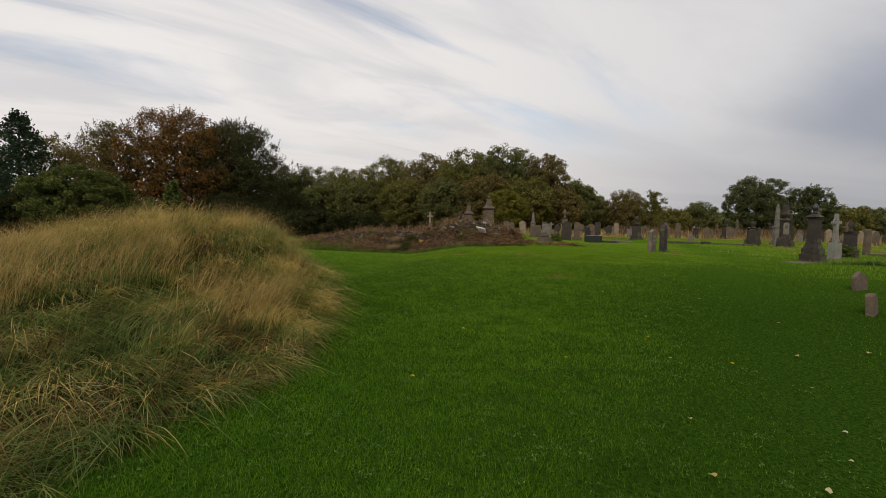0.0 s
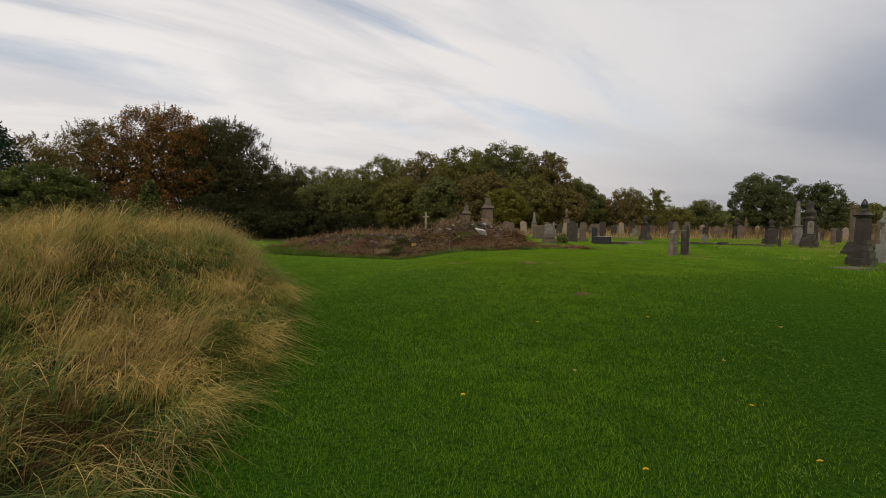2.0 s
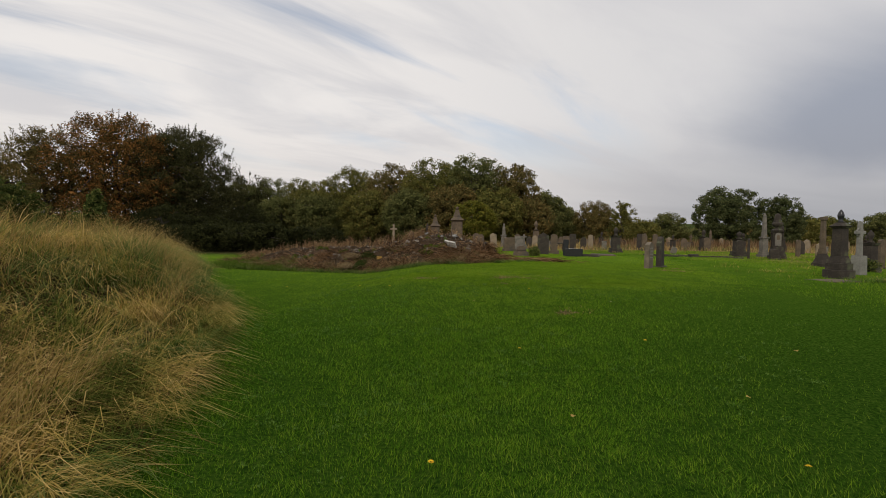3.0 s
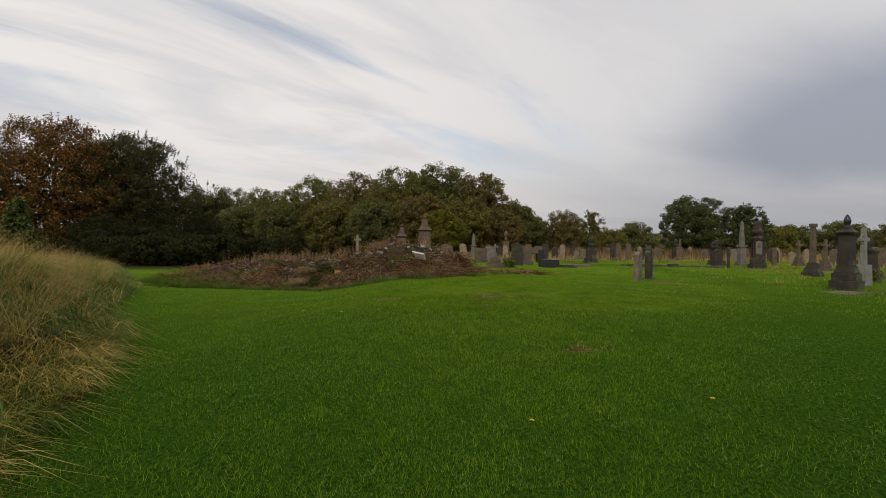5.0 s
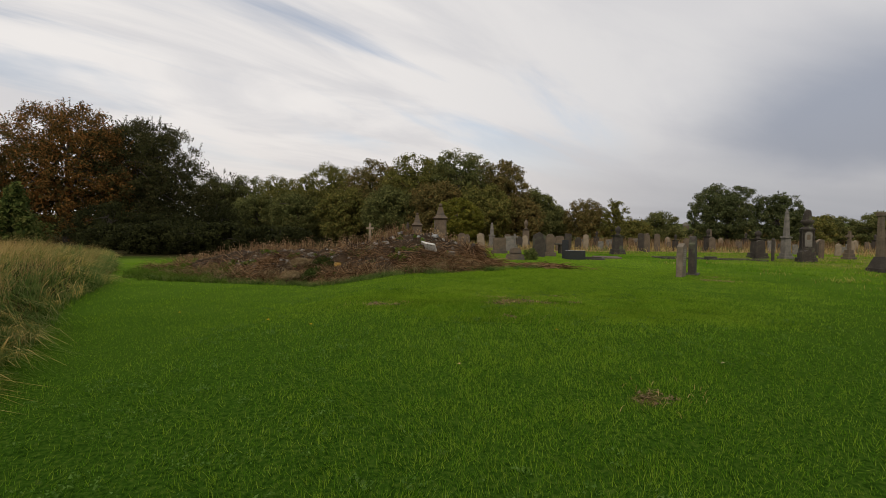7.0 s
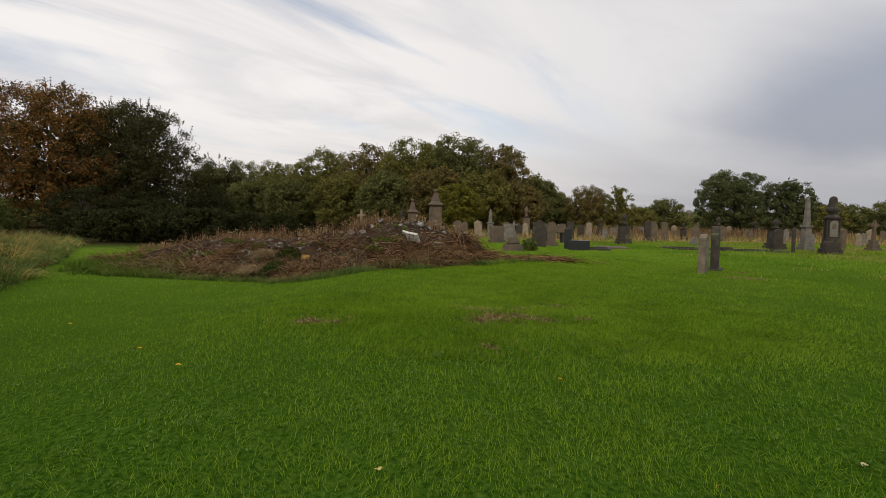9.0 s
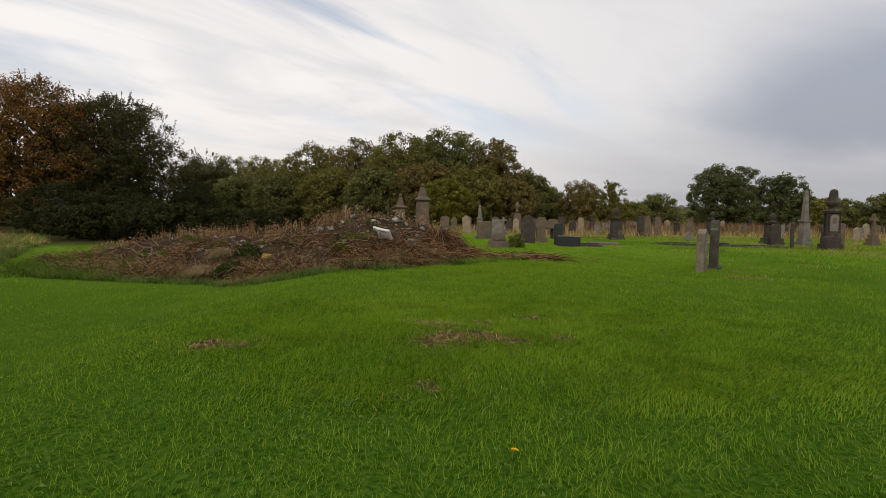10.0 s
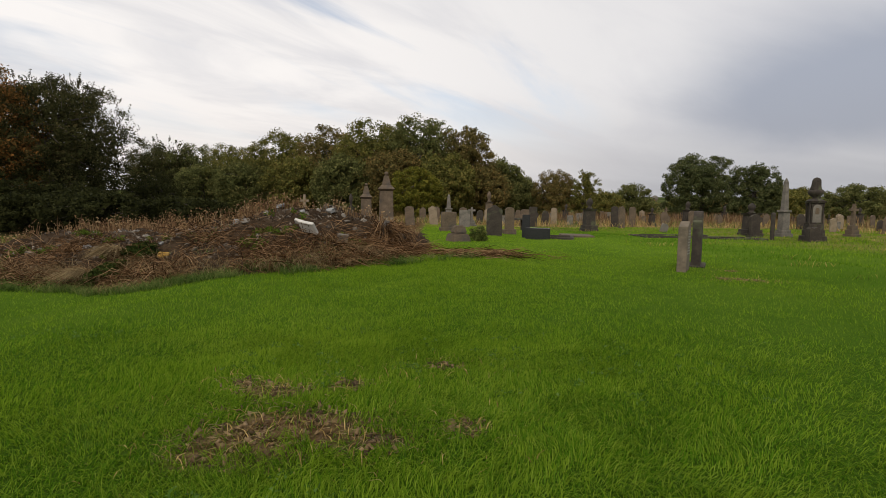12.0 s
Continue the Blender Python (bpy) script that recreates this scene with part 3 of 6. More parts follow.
def build_meadow():
    rng = np.random.default_rng(21)
    # tufts, each with a lie of its own
    t1, t2, t3 = 3500, 1300, 500
    ty = np.concatenate([-1 + 16 * rng.uniform(0, 1, t1), rng.uniform(14, 42, t2), rng.uniform(-16, 22, t3)])
    td = np.concatenate([9.5 * rng.uniform(0, 1, t1) ** 1.3, 14 * rng.uniform(0, 1, t2) ** 1.6, 20 * rng.uniform(0, 1, t3)])
    t2 += t3
    tx = meadow_edge(ty) - td
    lie = -0.25 + 2.0 * wobble(tx, ty, 1.5, 17) + rng.normal(0, 0.55, t1 + t2)
    flop = np.clip(0.95 + 0.35 * wobble(tx, ty, 0.9, 19) + rng.normal(0, 0.2, t1 + t2) - 0.2 * smooth(11, 15, ty), 0.15, 1.3)
    size = np.interp(ty, [0, 8, 13, 40], [0.52, 0.68, 0.74, 0.62]) * rng.uniform(0.6, 1.35, t1 + t2) * np.interp(td, [0, 0.5], [0.75, 1])
    per = 20
    k = np.repeat(np.arange(t1 + t2), per)
    m = len(k)
    off = rng.normal(0, 0.085, (m, 2))
    x, y = tx[k] + off[:, 0], ty[k] + off[:, 1]
    fan = np.arctan2(off[:, 1], off[:, 0])
    lean_dir = lie[k] + 0.45 * np.sin(fan - lie[k]) + rng.normal(0, 0.5, m)
    lean = np.clip(flop[k] + rng.normal(0, 0.2, m), 0.05, 1.35)
    length = size[k] * rng.uniform(0.6, 1.15, m)
    width = rng.uniform(0.0045, 0.011, m) * np.interp(y, [0, 10, 30], [0.9, 1.3, 2.4])
    green = rng.uniform(0, 1, t1 + t2) < 0.12 + 0.52 * (1 - smooth(3.8, 7.0, ty)) + 0.6 * smooth(8.5, 13, ty) + 0.45 * wobble(tx, ty, 1.2, 65)
    brown = ~green & (rng.uniform(0, 1, t1 + t2) < 0.05 + 0.42 * (1 - smooth(3.5, 6.5, ty)) + 0.3 * wobble(tx, ty, 0.8, 66))
    for pick, mat, label in ((brown[k], LONGBROWN, "withered rusty brown meadow grass"), (~green[k] & ~brown[k], LONGGRASS, "long windswept straw-coloured meadow grass"), (green[k], LONGGREEN, "long grey-green meadow grass")):
        for some, bends in ((pick & (y < 5), 5), (pick & (y >= 5), 3)):
            blades("long_grass", x[some], y[some], land(x[some], y[some]) - 0.01, length[some], width[some], lean_dir[some], lean[some], bends, mat, label, "grass", rng, 0.82, 0.36)
    # short undergrowth between the tufts
    m = 14000
    y = -1 + 20 * rng.uniform(0, 1, m)
    d = 9 * rng.uniform(0, 1, m) ** 1.3
    x = meadow_edge(y) - d + 0.12
    blades("undergrowth", x, y, land(x, y) - 0.01, rng.uniform(0.12, 0.30, m), rng.uniform(0.006, 0.010, m), rng.uniform(0, 6.28, m), rng.uniform(0.3, 1.0, m), 2, WEEDLEAF, "green undergrowth beneath the meadow grass", "grass", rng)
    # flowering stems that stand above the rest
    m = 17000
    y = 4 + 30 * rng.uniform(0, 1, m) ** 1.7
    d = 0.7 + 7 * rng.uniform(0, 1, m) ** 1.2
    x = meadow_edge(y) - d
    stand = wobble(x, y, 1.6, 20) > -0.1
    x, y = x[stand], y[stand]
    m = len(x)
    h, way, bend = rng.uniform(0.6, 0.95, m), rng.normal(-0.1, 0.5, m), rng.uniform(0.3, 0.8, m)
    z = land(x, y)
    blades("grass_stems", x, y, z, h, rng.uniform(0.004, 0.008, m), way, bend, 3, STRAW, "pale dry flowering grass stems in the meadow", "grass", rng)
    tips = np.stack([x + np.cos(way) * h * bend * 0.95, y + np.sin(way) * h * bend * 0.95, z + h * (0.97 - 0.5 * bend)], -1)
    me = leaf_cloud(rng, tips, np.full(m, 0.04), 3, 0.009, 1.6)
    me.materials.append(STRAW)
    tagged(new("seed_heads", me), "brownish seed heads of the meadow grass", "grass", kind="stuff")


# ---- trees ----
def tube(bm, points, radii, sides=6):
    """A tapered tube along points."""
    rings = []
    for i, p in enumerate(points):
        p = Vector(p)
        d = (Vector(points[min(i + 1, len(points) - 1)]) - Vector(points[max(i - 1, 0)])).normalized()
        a = d.orthogonal().normalized()
        b = d.cross(a)
        rings.append([bm.verts.new(p + (a * math.cos(2 * math.pi * k / sides) + b * math.sin(2 * math.pi * k / sides)) * radii[i]) for k in range(sides)])
    for r, s in zip(rings, rings[1:]):
        for k in range(sides):
            bm.faces.new((r[k], r[(k + 1) % sides], s[(k + 1) % sides], s[k]))
    bm.faces.new(rings[-1])
    bm.faces.new(rings[0][::-1])


def leaf_cloud(rng, centres, radii, per, size, squash=0.8, hang=0.0, lie=0.0):
    """Small pointed leaves, one triangle each, scattered in clumps; per and size may differ from clump to clump."""
    per = np.broadcast_to(per, len(centres))
    n = int(per.sum())
    c = np.repeat(centres, per, 0)
    r = np.repeat(radii, per)
    v = rng.normal(0, 1, (n, 3))
    v /= np.linalg.norm(v, axis=1, keepdims=True)
    p = c + v * (r * rng.uniform(0, 1, n) ** 0.42)[:, None] * np.array([1, 1, squash])
    a = rng.normal(0, 1, (n, 3))
    a[:, 2] -= hang
    a -= lie * (a * v).sum(1, keepdims=True) * v
    a /= np.linalg.norm(a, axis=1, keepdims=True)
    b = np.cross(a, v + rng.normal(0, 0.6 - 0.25 * lie, (n, 3)))
    b /= np.linalg.norm(b, axis=1, keepdims=True) + 1e-9
    s = (np.repeat(np.broadcast_to(size, len(centres)), per) * rng.uniform(0.6, 1.4, n))[:, None]
    co = np.stack([p - a * s * 0.7 - b * s * 0.55, p - a * s * 0.7 + b * s * 0.55, p + a * s * 1.1], 1).reshape(-1, 3)
    return tri_mesh("crown", co, None, np.arange(n * 3).reshape(-1, 3))


def crown_clumps(rng, n, height, radius, low, power=2.3, lumps=7, uneven=0.25, cut=0.0):
    """Centres of leaf clumps, most of them near the outside of an uneven crown made of several lobes."""
    top = height - cut
    mid, half = (top + low) / 2, (top - low) / 2
    u = rng.uniform(-1, 1, n)
    ang = rng.uniform(0, 2 * math.pi, n)
    wide = np.sqrt(np.maximum(0.02, 1 - np.abs(u * 0.96) ** power))
    lobe = 1 + uneven * np.sin(ang * 3 + 2.3 * u + rng.uniform(0, 6)) * 0.6 + uneven * np.sin(ang * lumps + 5 * u + rng.uniform(0, 6)) * 0.5
    deep = np.where(rng.uniform(0, 1, n) < 0.72, rng.uniform(0.80, 1.0, n), rng.uniform(0.25, 0.85, n))
    r = radius * wide * lobe * deep
    zz = mid + half * u * (1 + 0.10 * np.sin(ang * 2 + rng.uniform(0, 6)))
    return np.stack([r * np.cos(ang), r * np.sin(ang), zz], -1)


def tree(x, y, height, radius, mat, label, low=0.1, clumps=190, per=60, leaf=0.16, clump=0.85, seed=0, power=2.3, uneven=0.25, name="tree", bare=0, sink=0.0):
    rng = np.random.default_rng(seed + 100)
    root = new(name)
    root.matrix_basis = pose(x, y, ground_z(x, y) - 0.05 - sink)
    tagged(root, label, "tree" if name == "tree" else name)
    height = height + sink
    low_z = height * low
    swell = clump * (radius / 5.0) ** 0.5
    pts = crown_clumps(rng, clumps, height, radius - 0.5 * swell, low_z, power, uneven=uneven, cut=1.15 * swell)
    bm = bmesh.new()
    trunk_r = 0.028 * height
    top = height * 0.72
    spine = [(0, 0, -0.2), (0.02 * height * rng.normal(), 0.02 * height * rng.normal(), height * 0.3), (0.03 * height * rng.normal(), 0.03 * height * rng.normal(), top)]
    tube(bm, spine, [trunk_r * 1.25, trunk_r * 0.8, trunk_r * 0.2], 8)
    part("trunk", bm, BARK, root)
    bm = bmesh.new()
    for i in range(16):
        s = 0.25 + 0.7 * i / 16
        base = Vector(spine[1]).lerp(Vector(spine[2]), max(0, (s - 0.4) / 0.6)) if s > 0.4 else Vector(spine[0]).lerp(Vector(spine[1]), s / 0.4)
        end = Vector(pts[rng.integers(len(pts))])
        mid = base.lerp(end, 0.5) + Vector((0, 0, 0.05 * height))
        tube(bm, [base, mid, end], [trunk_r * 0.4, trunk_r * 0.22, trunk_r * 0.05], 5)
    # thin upright shoots that stick out of the top, with a few leaves each
    tips = []
    for i in range(bare):
        a = rng.uniform(0, 6.28)
        q = rng.uniform(0.1, 0.95)
        up = math.sqrt(1 - q ** power) if q < 1 else 0
        s = Vector((radius * q * math.cos(a), radius * q * math.sin(a), (height + low_z) / 2 + (height - low_z) / 2 * up * 0.88))
        e = s + Vector((0.35 * math.cos(a), 0.35 * math.sin(a), rng.uniform(0.03, 0.085) * height))
        tube(bm, [s, s.lerp(e, 0.5), e], [0.035, 0.025, 0.012], 3)
        tips += [tuple(s.lerp(e, k)) for k in (0.35, 0.6, 0.8, 1.0)]
    tagged(part("branchwork", bm, BARK, root), kind="stuff")
    radii = swell * rng.uniform(0.6, 1.2, len(pts))
    # larger leaf sprays inside close the crown
    n = clumps // 4
    mid = np.array([0, 0, (height + low_z) / 2])
    inner = mid + (pts[rng.integers(0, len(pts), n)] - mid) * rng.uniform(0.45, 0.8, (n, 1))
    pts, radii = np.concatenate([pts, inner]), np.concatenate([radii, np.full(n, swell * 1.3)])
    sizes = np.concatenate([np.full(clumps, leaf), np.full(n, leaf * 2.6)])
    count = np.concatenate([np.full(clumps, per), np.full(n, max(12, per // 3))])
    if tips:
        pts, radii = np.concatenate([pts, np.array(tips)]), np.concatenate([radii, rng.uniform(0.10, 0.30, len(tips))])
        sizes, count = np.concatenate([sizes, np.full(len(tips), leaf * 0.8)]), np.concatenate([count, np.full(len(tips), 5)])
    part("crown", leaf_cloud(rng, pts, radii, count, sizes, lie=0.55), mat, root)
    return root


def conifer(x, y, height, radius, label, seed=0, tiers=26, mat=NEEDLE):
    rng = np.random.default_rng(seed + 900)
    root = tagged(new("conifer"), label, "tree")
    root.matrix_basis = pose(x, y, ground_z(x, y) - 0.05)
    bm = bmesh.new()
    tube(bm, [(0, 0, -0.2), (0, 0, height * 0.5), (0, 0, height * 0.97)], [0.025 * height, 0.015 * height, 0.004 * height], 7)
    part("trunk", bm, BARK, root)
    centres, radii = [], []
    for i in range(tiers):
        s = i / tiers
        r = radius * (1 - s) ** 0.75 + 0.06
        for k in range(int(5 + 8 * (1 - s))):
            a = rng.uniform(0, 6.28)
            for q in (0.35, 0.62, 0.86, 1.0):
                centres.append((r * q * math.cos(a), r * q * math.sin(a), height * (0.06 + 0.94 * s) + 0.3 * r * q * 0.5))
                radii.append(0.20 + 0.04 * radius)
    part("crown", leaf_cloud(rng, np.array(centres), np.array(radii), 14, 0.13, 1.5), mat, root)
    return root


def build_trees():
    A = "tall autumn tree with rusty orange-brown leaves"
    # group to the west
    conifer(-42.3, 38.9, 10.3, 4.4, "dark green pine at the edge of the wood", 1)
    conifer(-48.0, 40.5, 7.9, 3.4, "dark green pine at the edge of the wood", 2)
    tree(-56.8, 58.4, 11.7, 5.8, LEAF_BROWN, "brown-green deciduous tree with airy crown", 0.1, 170, 90, 0.12, 0.8, 3, uneven=0.3, bare=26)
    tree(-29.3, 30.6, 5.1, 3.5, LEAF_BUSH, "large rounded green bush with hanging leaves", 0.05, 260, 130, 0.075, 0.5, 4, name="bush", uneven=0.18)
    tree(-58.0, 69.0, 15.4, 6.0, LEAF_BROWN, "tall brown-green autumn tree with loose crown", 0.12, 270, 90, 0.125, 0.85, 5, uneven=0.24, bare=26)
    tree(-49.6, 71.0, 17.8, 8.2, LEAF_RUST, A, 0.05, 420, 110, 0.13, 0.95, 6, uneven=0.2, bare=34)
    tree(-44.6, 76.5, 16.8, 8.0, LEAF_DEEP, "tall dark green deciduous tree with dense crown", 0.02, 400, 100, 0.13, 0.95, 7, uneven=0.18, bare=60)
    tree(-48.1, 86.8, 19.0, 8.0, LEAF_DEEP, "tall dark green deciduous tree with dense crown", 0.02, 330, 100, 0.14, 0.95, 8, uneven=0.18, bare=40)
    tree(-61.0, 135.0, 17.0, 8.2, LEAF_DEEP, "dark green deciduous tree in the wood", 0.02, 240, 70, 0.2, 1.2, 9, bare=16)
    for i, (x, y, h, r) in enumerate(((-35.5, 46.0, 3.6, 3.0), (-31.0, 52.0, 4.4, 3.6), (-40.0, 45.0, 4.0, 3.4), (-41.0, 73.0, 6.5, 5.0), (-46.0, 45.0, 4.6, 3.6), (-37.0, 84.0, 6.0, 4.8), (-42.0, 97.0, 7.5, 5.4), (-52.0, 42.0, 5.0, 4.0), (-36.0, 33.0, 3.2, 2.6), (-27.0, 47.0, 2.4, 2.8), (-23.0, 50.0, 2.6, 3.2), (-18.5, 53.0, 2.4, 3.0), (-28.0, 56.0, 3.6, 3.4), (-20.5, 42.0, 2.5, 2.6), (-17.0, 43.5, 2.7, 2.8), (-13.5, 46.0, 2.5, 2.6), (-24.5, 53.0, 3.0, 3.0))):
        # near-black leaves on most of these paint the shade beneath the trees
        tree(x, y, h, r, LEAF_BUSH if i in (0, 2) else LEAF_SHADED, "dense dark shrub under the trees", 0.0, 120, 60, 0.10, 0.65, 20 + i, name="shrub")
    conifer(-27.1, 38.0, 4.4, 1.2, "young bright green fir sapling", 5, 14, LEAF_BUSH)
    # the long wood behind the heap
    W = "dense olive-green tree of the wood in early autumn"
    spec = ((-54, 138, 16.4, 8.7, 0), (-38, 121, 14.8, 7.4, 1), (-25, 107, 15.4, 7.5, 1), (-14, 95.3, 14.7, 6.7, 2), (-6.3, 87.3, 14.3, 6.2, 1), (0.4, 86.0, 14.5, 6.2, 0), (6.3, 86.7, 13.3, 5.5, 2), (12.9, 93.4, 9.3, 4.4, 0), (-30, 103, 9.7, 5.6, 0), (-18, 90, 9.3, 5.2, 1), (-9.5, 81.5, 9.0, 4.6, 0), (-3, 80.5, 9.4, 4.8, 2), (3.6, 80.5, 8.8, 4.6, 1), (9.2, 85, 7.6, 4.0, 2), (-44, 118, 10.2, 6.4, 0), (16.5, 97, 6.8, 3.6, 0), (-69, 148, 16.2, 9, 0))
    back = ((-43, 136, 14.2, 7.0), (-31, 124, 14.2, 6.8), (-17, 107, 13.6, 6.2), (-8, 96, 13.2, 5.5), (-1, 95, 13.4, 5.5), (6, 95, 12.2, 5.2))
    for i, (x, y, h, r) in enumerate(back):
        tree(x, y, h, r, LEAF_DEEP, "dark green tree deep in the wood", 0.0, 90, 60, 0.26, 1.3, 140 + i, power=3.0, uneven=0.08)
    for i, (x, y, h, r, k) in enumerate(spec):
        tree(x, y, h, r, (LEAF_DARK, LEAF_OLIVE, LEAF_BROWN)[k], W, 0.06, 270, 72, 0.16, 0.92, 40 + i, power=2.5, uneven=0.09)
    tree(0.1, 69.4, 6.0, 3.1, LEAF_YELLOW, "small rounded yellow-green tree", 0.08, 190, 100, 0.095, 0.6, 60, uneven=0.15)
    # trees on the far side of the graves
    tree(21.2, 94.4, 7.7, 3.9, LEAF_BROWN, "brownish autumn tree behind the graves", 0.03, 180, 95, 0.11, 0.75, 61)
    tree(25.9, 92.9, 7.4, 2.5, LEAF_OLIVE, "slender thin-leaved pale tree", 0.05, 110, 60, 0.11, 0.7, 62, uneven=0.25, bare=14)
    tree(31.5, 103, 5.2, 4.2, LEAF_OLIVE, "olive-green tree behind the graves", 0.0, 120, 70, 0.15, 0.85, 63)
    tree(38.6, 105.5, 6.5, 3.9, LEAF_DARK, "rounded green tree behind the graves", 0.0, 140, 90, 0.12, 0.8, 64, uneven=0.12)
    tree(38.9, 82.5, 9.2, 5.2, LEAF_SAGE, "broad rounded dark green tree behind the graves", 0.0, 400, 80, 0.115, 0.6, 65, uneven=0.03, power=2.6)
    tree(45.4, 81.0, 7.9, 3.8, LEAF_SAGE, "rounded grey-green tree with airy top", 0.02, 270, 75, 0.115, 0.6, 66, uneven=0.05, bare=6)
    tree(53.9, 88.2, 6.0, 4.4, LEAF_OLIVE, "pale olive tree behind the graves", 0.0, 140, 80, 0.14, 0.8, 67)
    tree(61.0, 92.0, 5.4, 3.8, LEAF_DARK, "green tree behind the graves", 0.0, 120, 70, 0.15, 0.8, 68)
    tree(69.0, 91.5, 6.2, 4.9, LEAF_DARK, "broad dark green tree behind the graves", 0.0, 140, 75, 0.15, 0.8, 69, uneven=0.14)
    tree(77.0, 88.0, 7.2, 4.9, LEAF_OLIVE, "olive-green tree behind the graves", 0.0, 140, 75, 0.15, 0.8, 70)
    tree(86.0, 84.0, 7.5, 5.2, LEAF_DARK, "green tree behind the graves", 0.0, 120, 50, 0.2, 0.9, 71)
    rng = np.random.default_rng(5)
    for i in range(16):
        x = 6 + 6.6 * i + rng.normal(0, 1)
        tree(x, 112 + rng.normal(0, 6), rng.uniform(3.6, 5.4), rng.uniform(4, 5.5), (LEAF_DARK, LEAF_OLIVE, LEAF_BROWN)[i % 3], "green tree of the far hedge line", 0.0, 55, 32, 0.28, 1.1, 200 + i)


def hillside():
    """Wooded slopes and a domed building far off."""
    rng = np.random.default_rng(77)
    centres, radii = [], []
    for i in range(900):
        a = radians(rng.uniform(-50, 75))
        d = rng.uniform(300, 700)
        x, y = d * math.sin(a), d * math.cos(a)
        centres.append((x, y, ground_z(x, y) + 2))
        radii.append(rng.uniform(5, 9))
    me = leaf_cloud(rng, np.array(centres), np.array(radii), 24, 1.8, 0.6)
    me.materials.append(LEAF_OLIVE)
    tagged(new("far_woods", me), "wooded hillside far beyond the cemetery", "woods", kind="stuff")
    x, y = 185.7, 430
    z = ground_z(x, y)
    root = tagged(new("domed_building"), "distant stone building with a grey dome", "building")
    root.matrix_basis = pose(x, y, z)
    bm = bmesh.new()
    bmesh.ops.create_cone(bm, cap_ends=True, segments=20, radius1=2.5, radius2=2.5, depth=9, matrix=Matrix.Translation((0, 0, 4.5)))
    bmesh.ops.create_cube(bm, size=1, matrix=Matrix.Translation((0, 0, 2.4)) @ Matrix.Diagonal((16, 10, 5, 1)))
    part("wall", bm, SANDSTONE, root)
    bm = bmesh.new()
    bmesh.ops.create_uvsphere(bm, u_segments=20, v_segments=10, radius=2.6, matrix=Matrix.Translation((0, 0, 9)))
    part("dome", bm, GREY_STONE, root)


# ---- rubble heap ----
def heap_z(x, y):
    h = heap_height(x, y)
    return land(x, y) + h + np.clip(h, 0, 0.42) * (0.42 * wobble(x, y, 1.0, 30) + 0.34 * wobble(x, y, 0.42, 31) + 0.10 * wobble(x, y, 0.17, 32)) - 0.03


def rock_mesh(seed, rng):
    bm = bmesh.new()
    bmesh.ops.create_icosphere(bm, subdivisions=1, radius=0.5)
    s = np.array([1.0, rng.uniform(0.6, 0.9), rng.uniform(0.3, 0.7)])
    for v in bm.verts:
        k = rng.uniform(0.7, 1.25)
        v.co = Vector([round(c * 2.2 * k) / 2.2 * 0.4 + c * 0.6 * k for c in v.co])
        v.co = Vector(np.array(v.co) * s)
    me = bpy.data.meshes.new("stone")
    bm.to_mesh(me)
    bm.free()
    me.materials.append(ROCK)
    return me


def stems(name, rng, x, y, z, length, radius, tilt, label, mat, category="stems", kind="stuff", parent=None, sag=0.25, ang=None):
    """Thin three-sided stems, each bent once."""
    n = len(x)
    a = rng.uniform(0, 2 * math.pi, n) if ang is None else ang
    d = np.stack([np.cos(a) * np.sin(tilt), np.sin(a) * np.sin(tilt), np.cos(tilt)], -1)
    p0 = np.stack([x, y, z], -1)
    p2 = p0 + d * length[:, None]
    p2[:, 2] -= sag * length * np.sin(tilt)
    p1 = (p0 + p2) / 2 + rng.normal(0, 0.07, (n, 3)) * length[:, None] + np.stack([x * 0, x * 0, sag * 0.4 * length], -1)
    side = np.stack([-np.sin(a), np.cos(a), 0 * a], -1)
    up = np.cross(d, side)
    co = []
    for p, k in ((p0, 1.0), (p1, 0.8), (p2, 0.35)):
        for q in range(3):
            t = 2 * math.pi * q / 3
            co.append(p + (side * math.cos(t) + up * math.sin(t)) * (radius * k)[:, None])
    co = np.stack(co, 1).reshape(-1, 3)
    base = (np.arange(n) * 9)[:, None]
    quads = np.concatenate([base + np.array([[3 * r + q, 3 * r + (q + 1) % 3, 3 * r + 3 + (q + 1) % 3, 3 * r + 3 + q]]) for r in (0, 1) for q in range(3)])
    me = tri_mesh(name, co, quads)
    if parent:
        return part(name, me, mat, parent, label)
    me.materials.append(mat)
    return tagged(new(name, me), label, category, kind=kind)


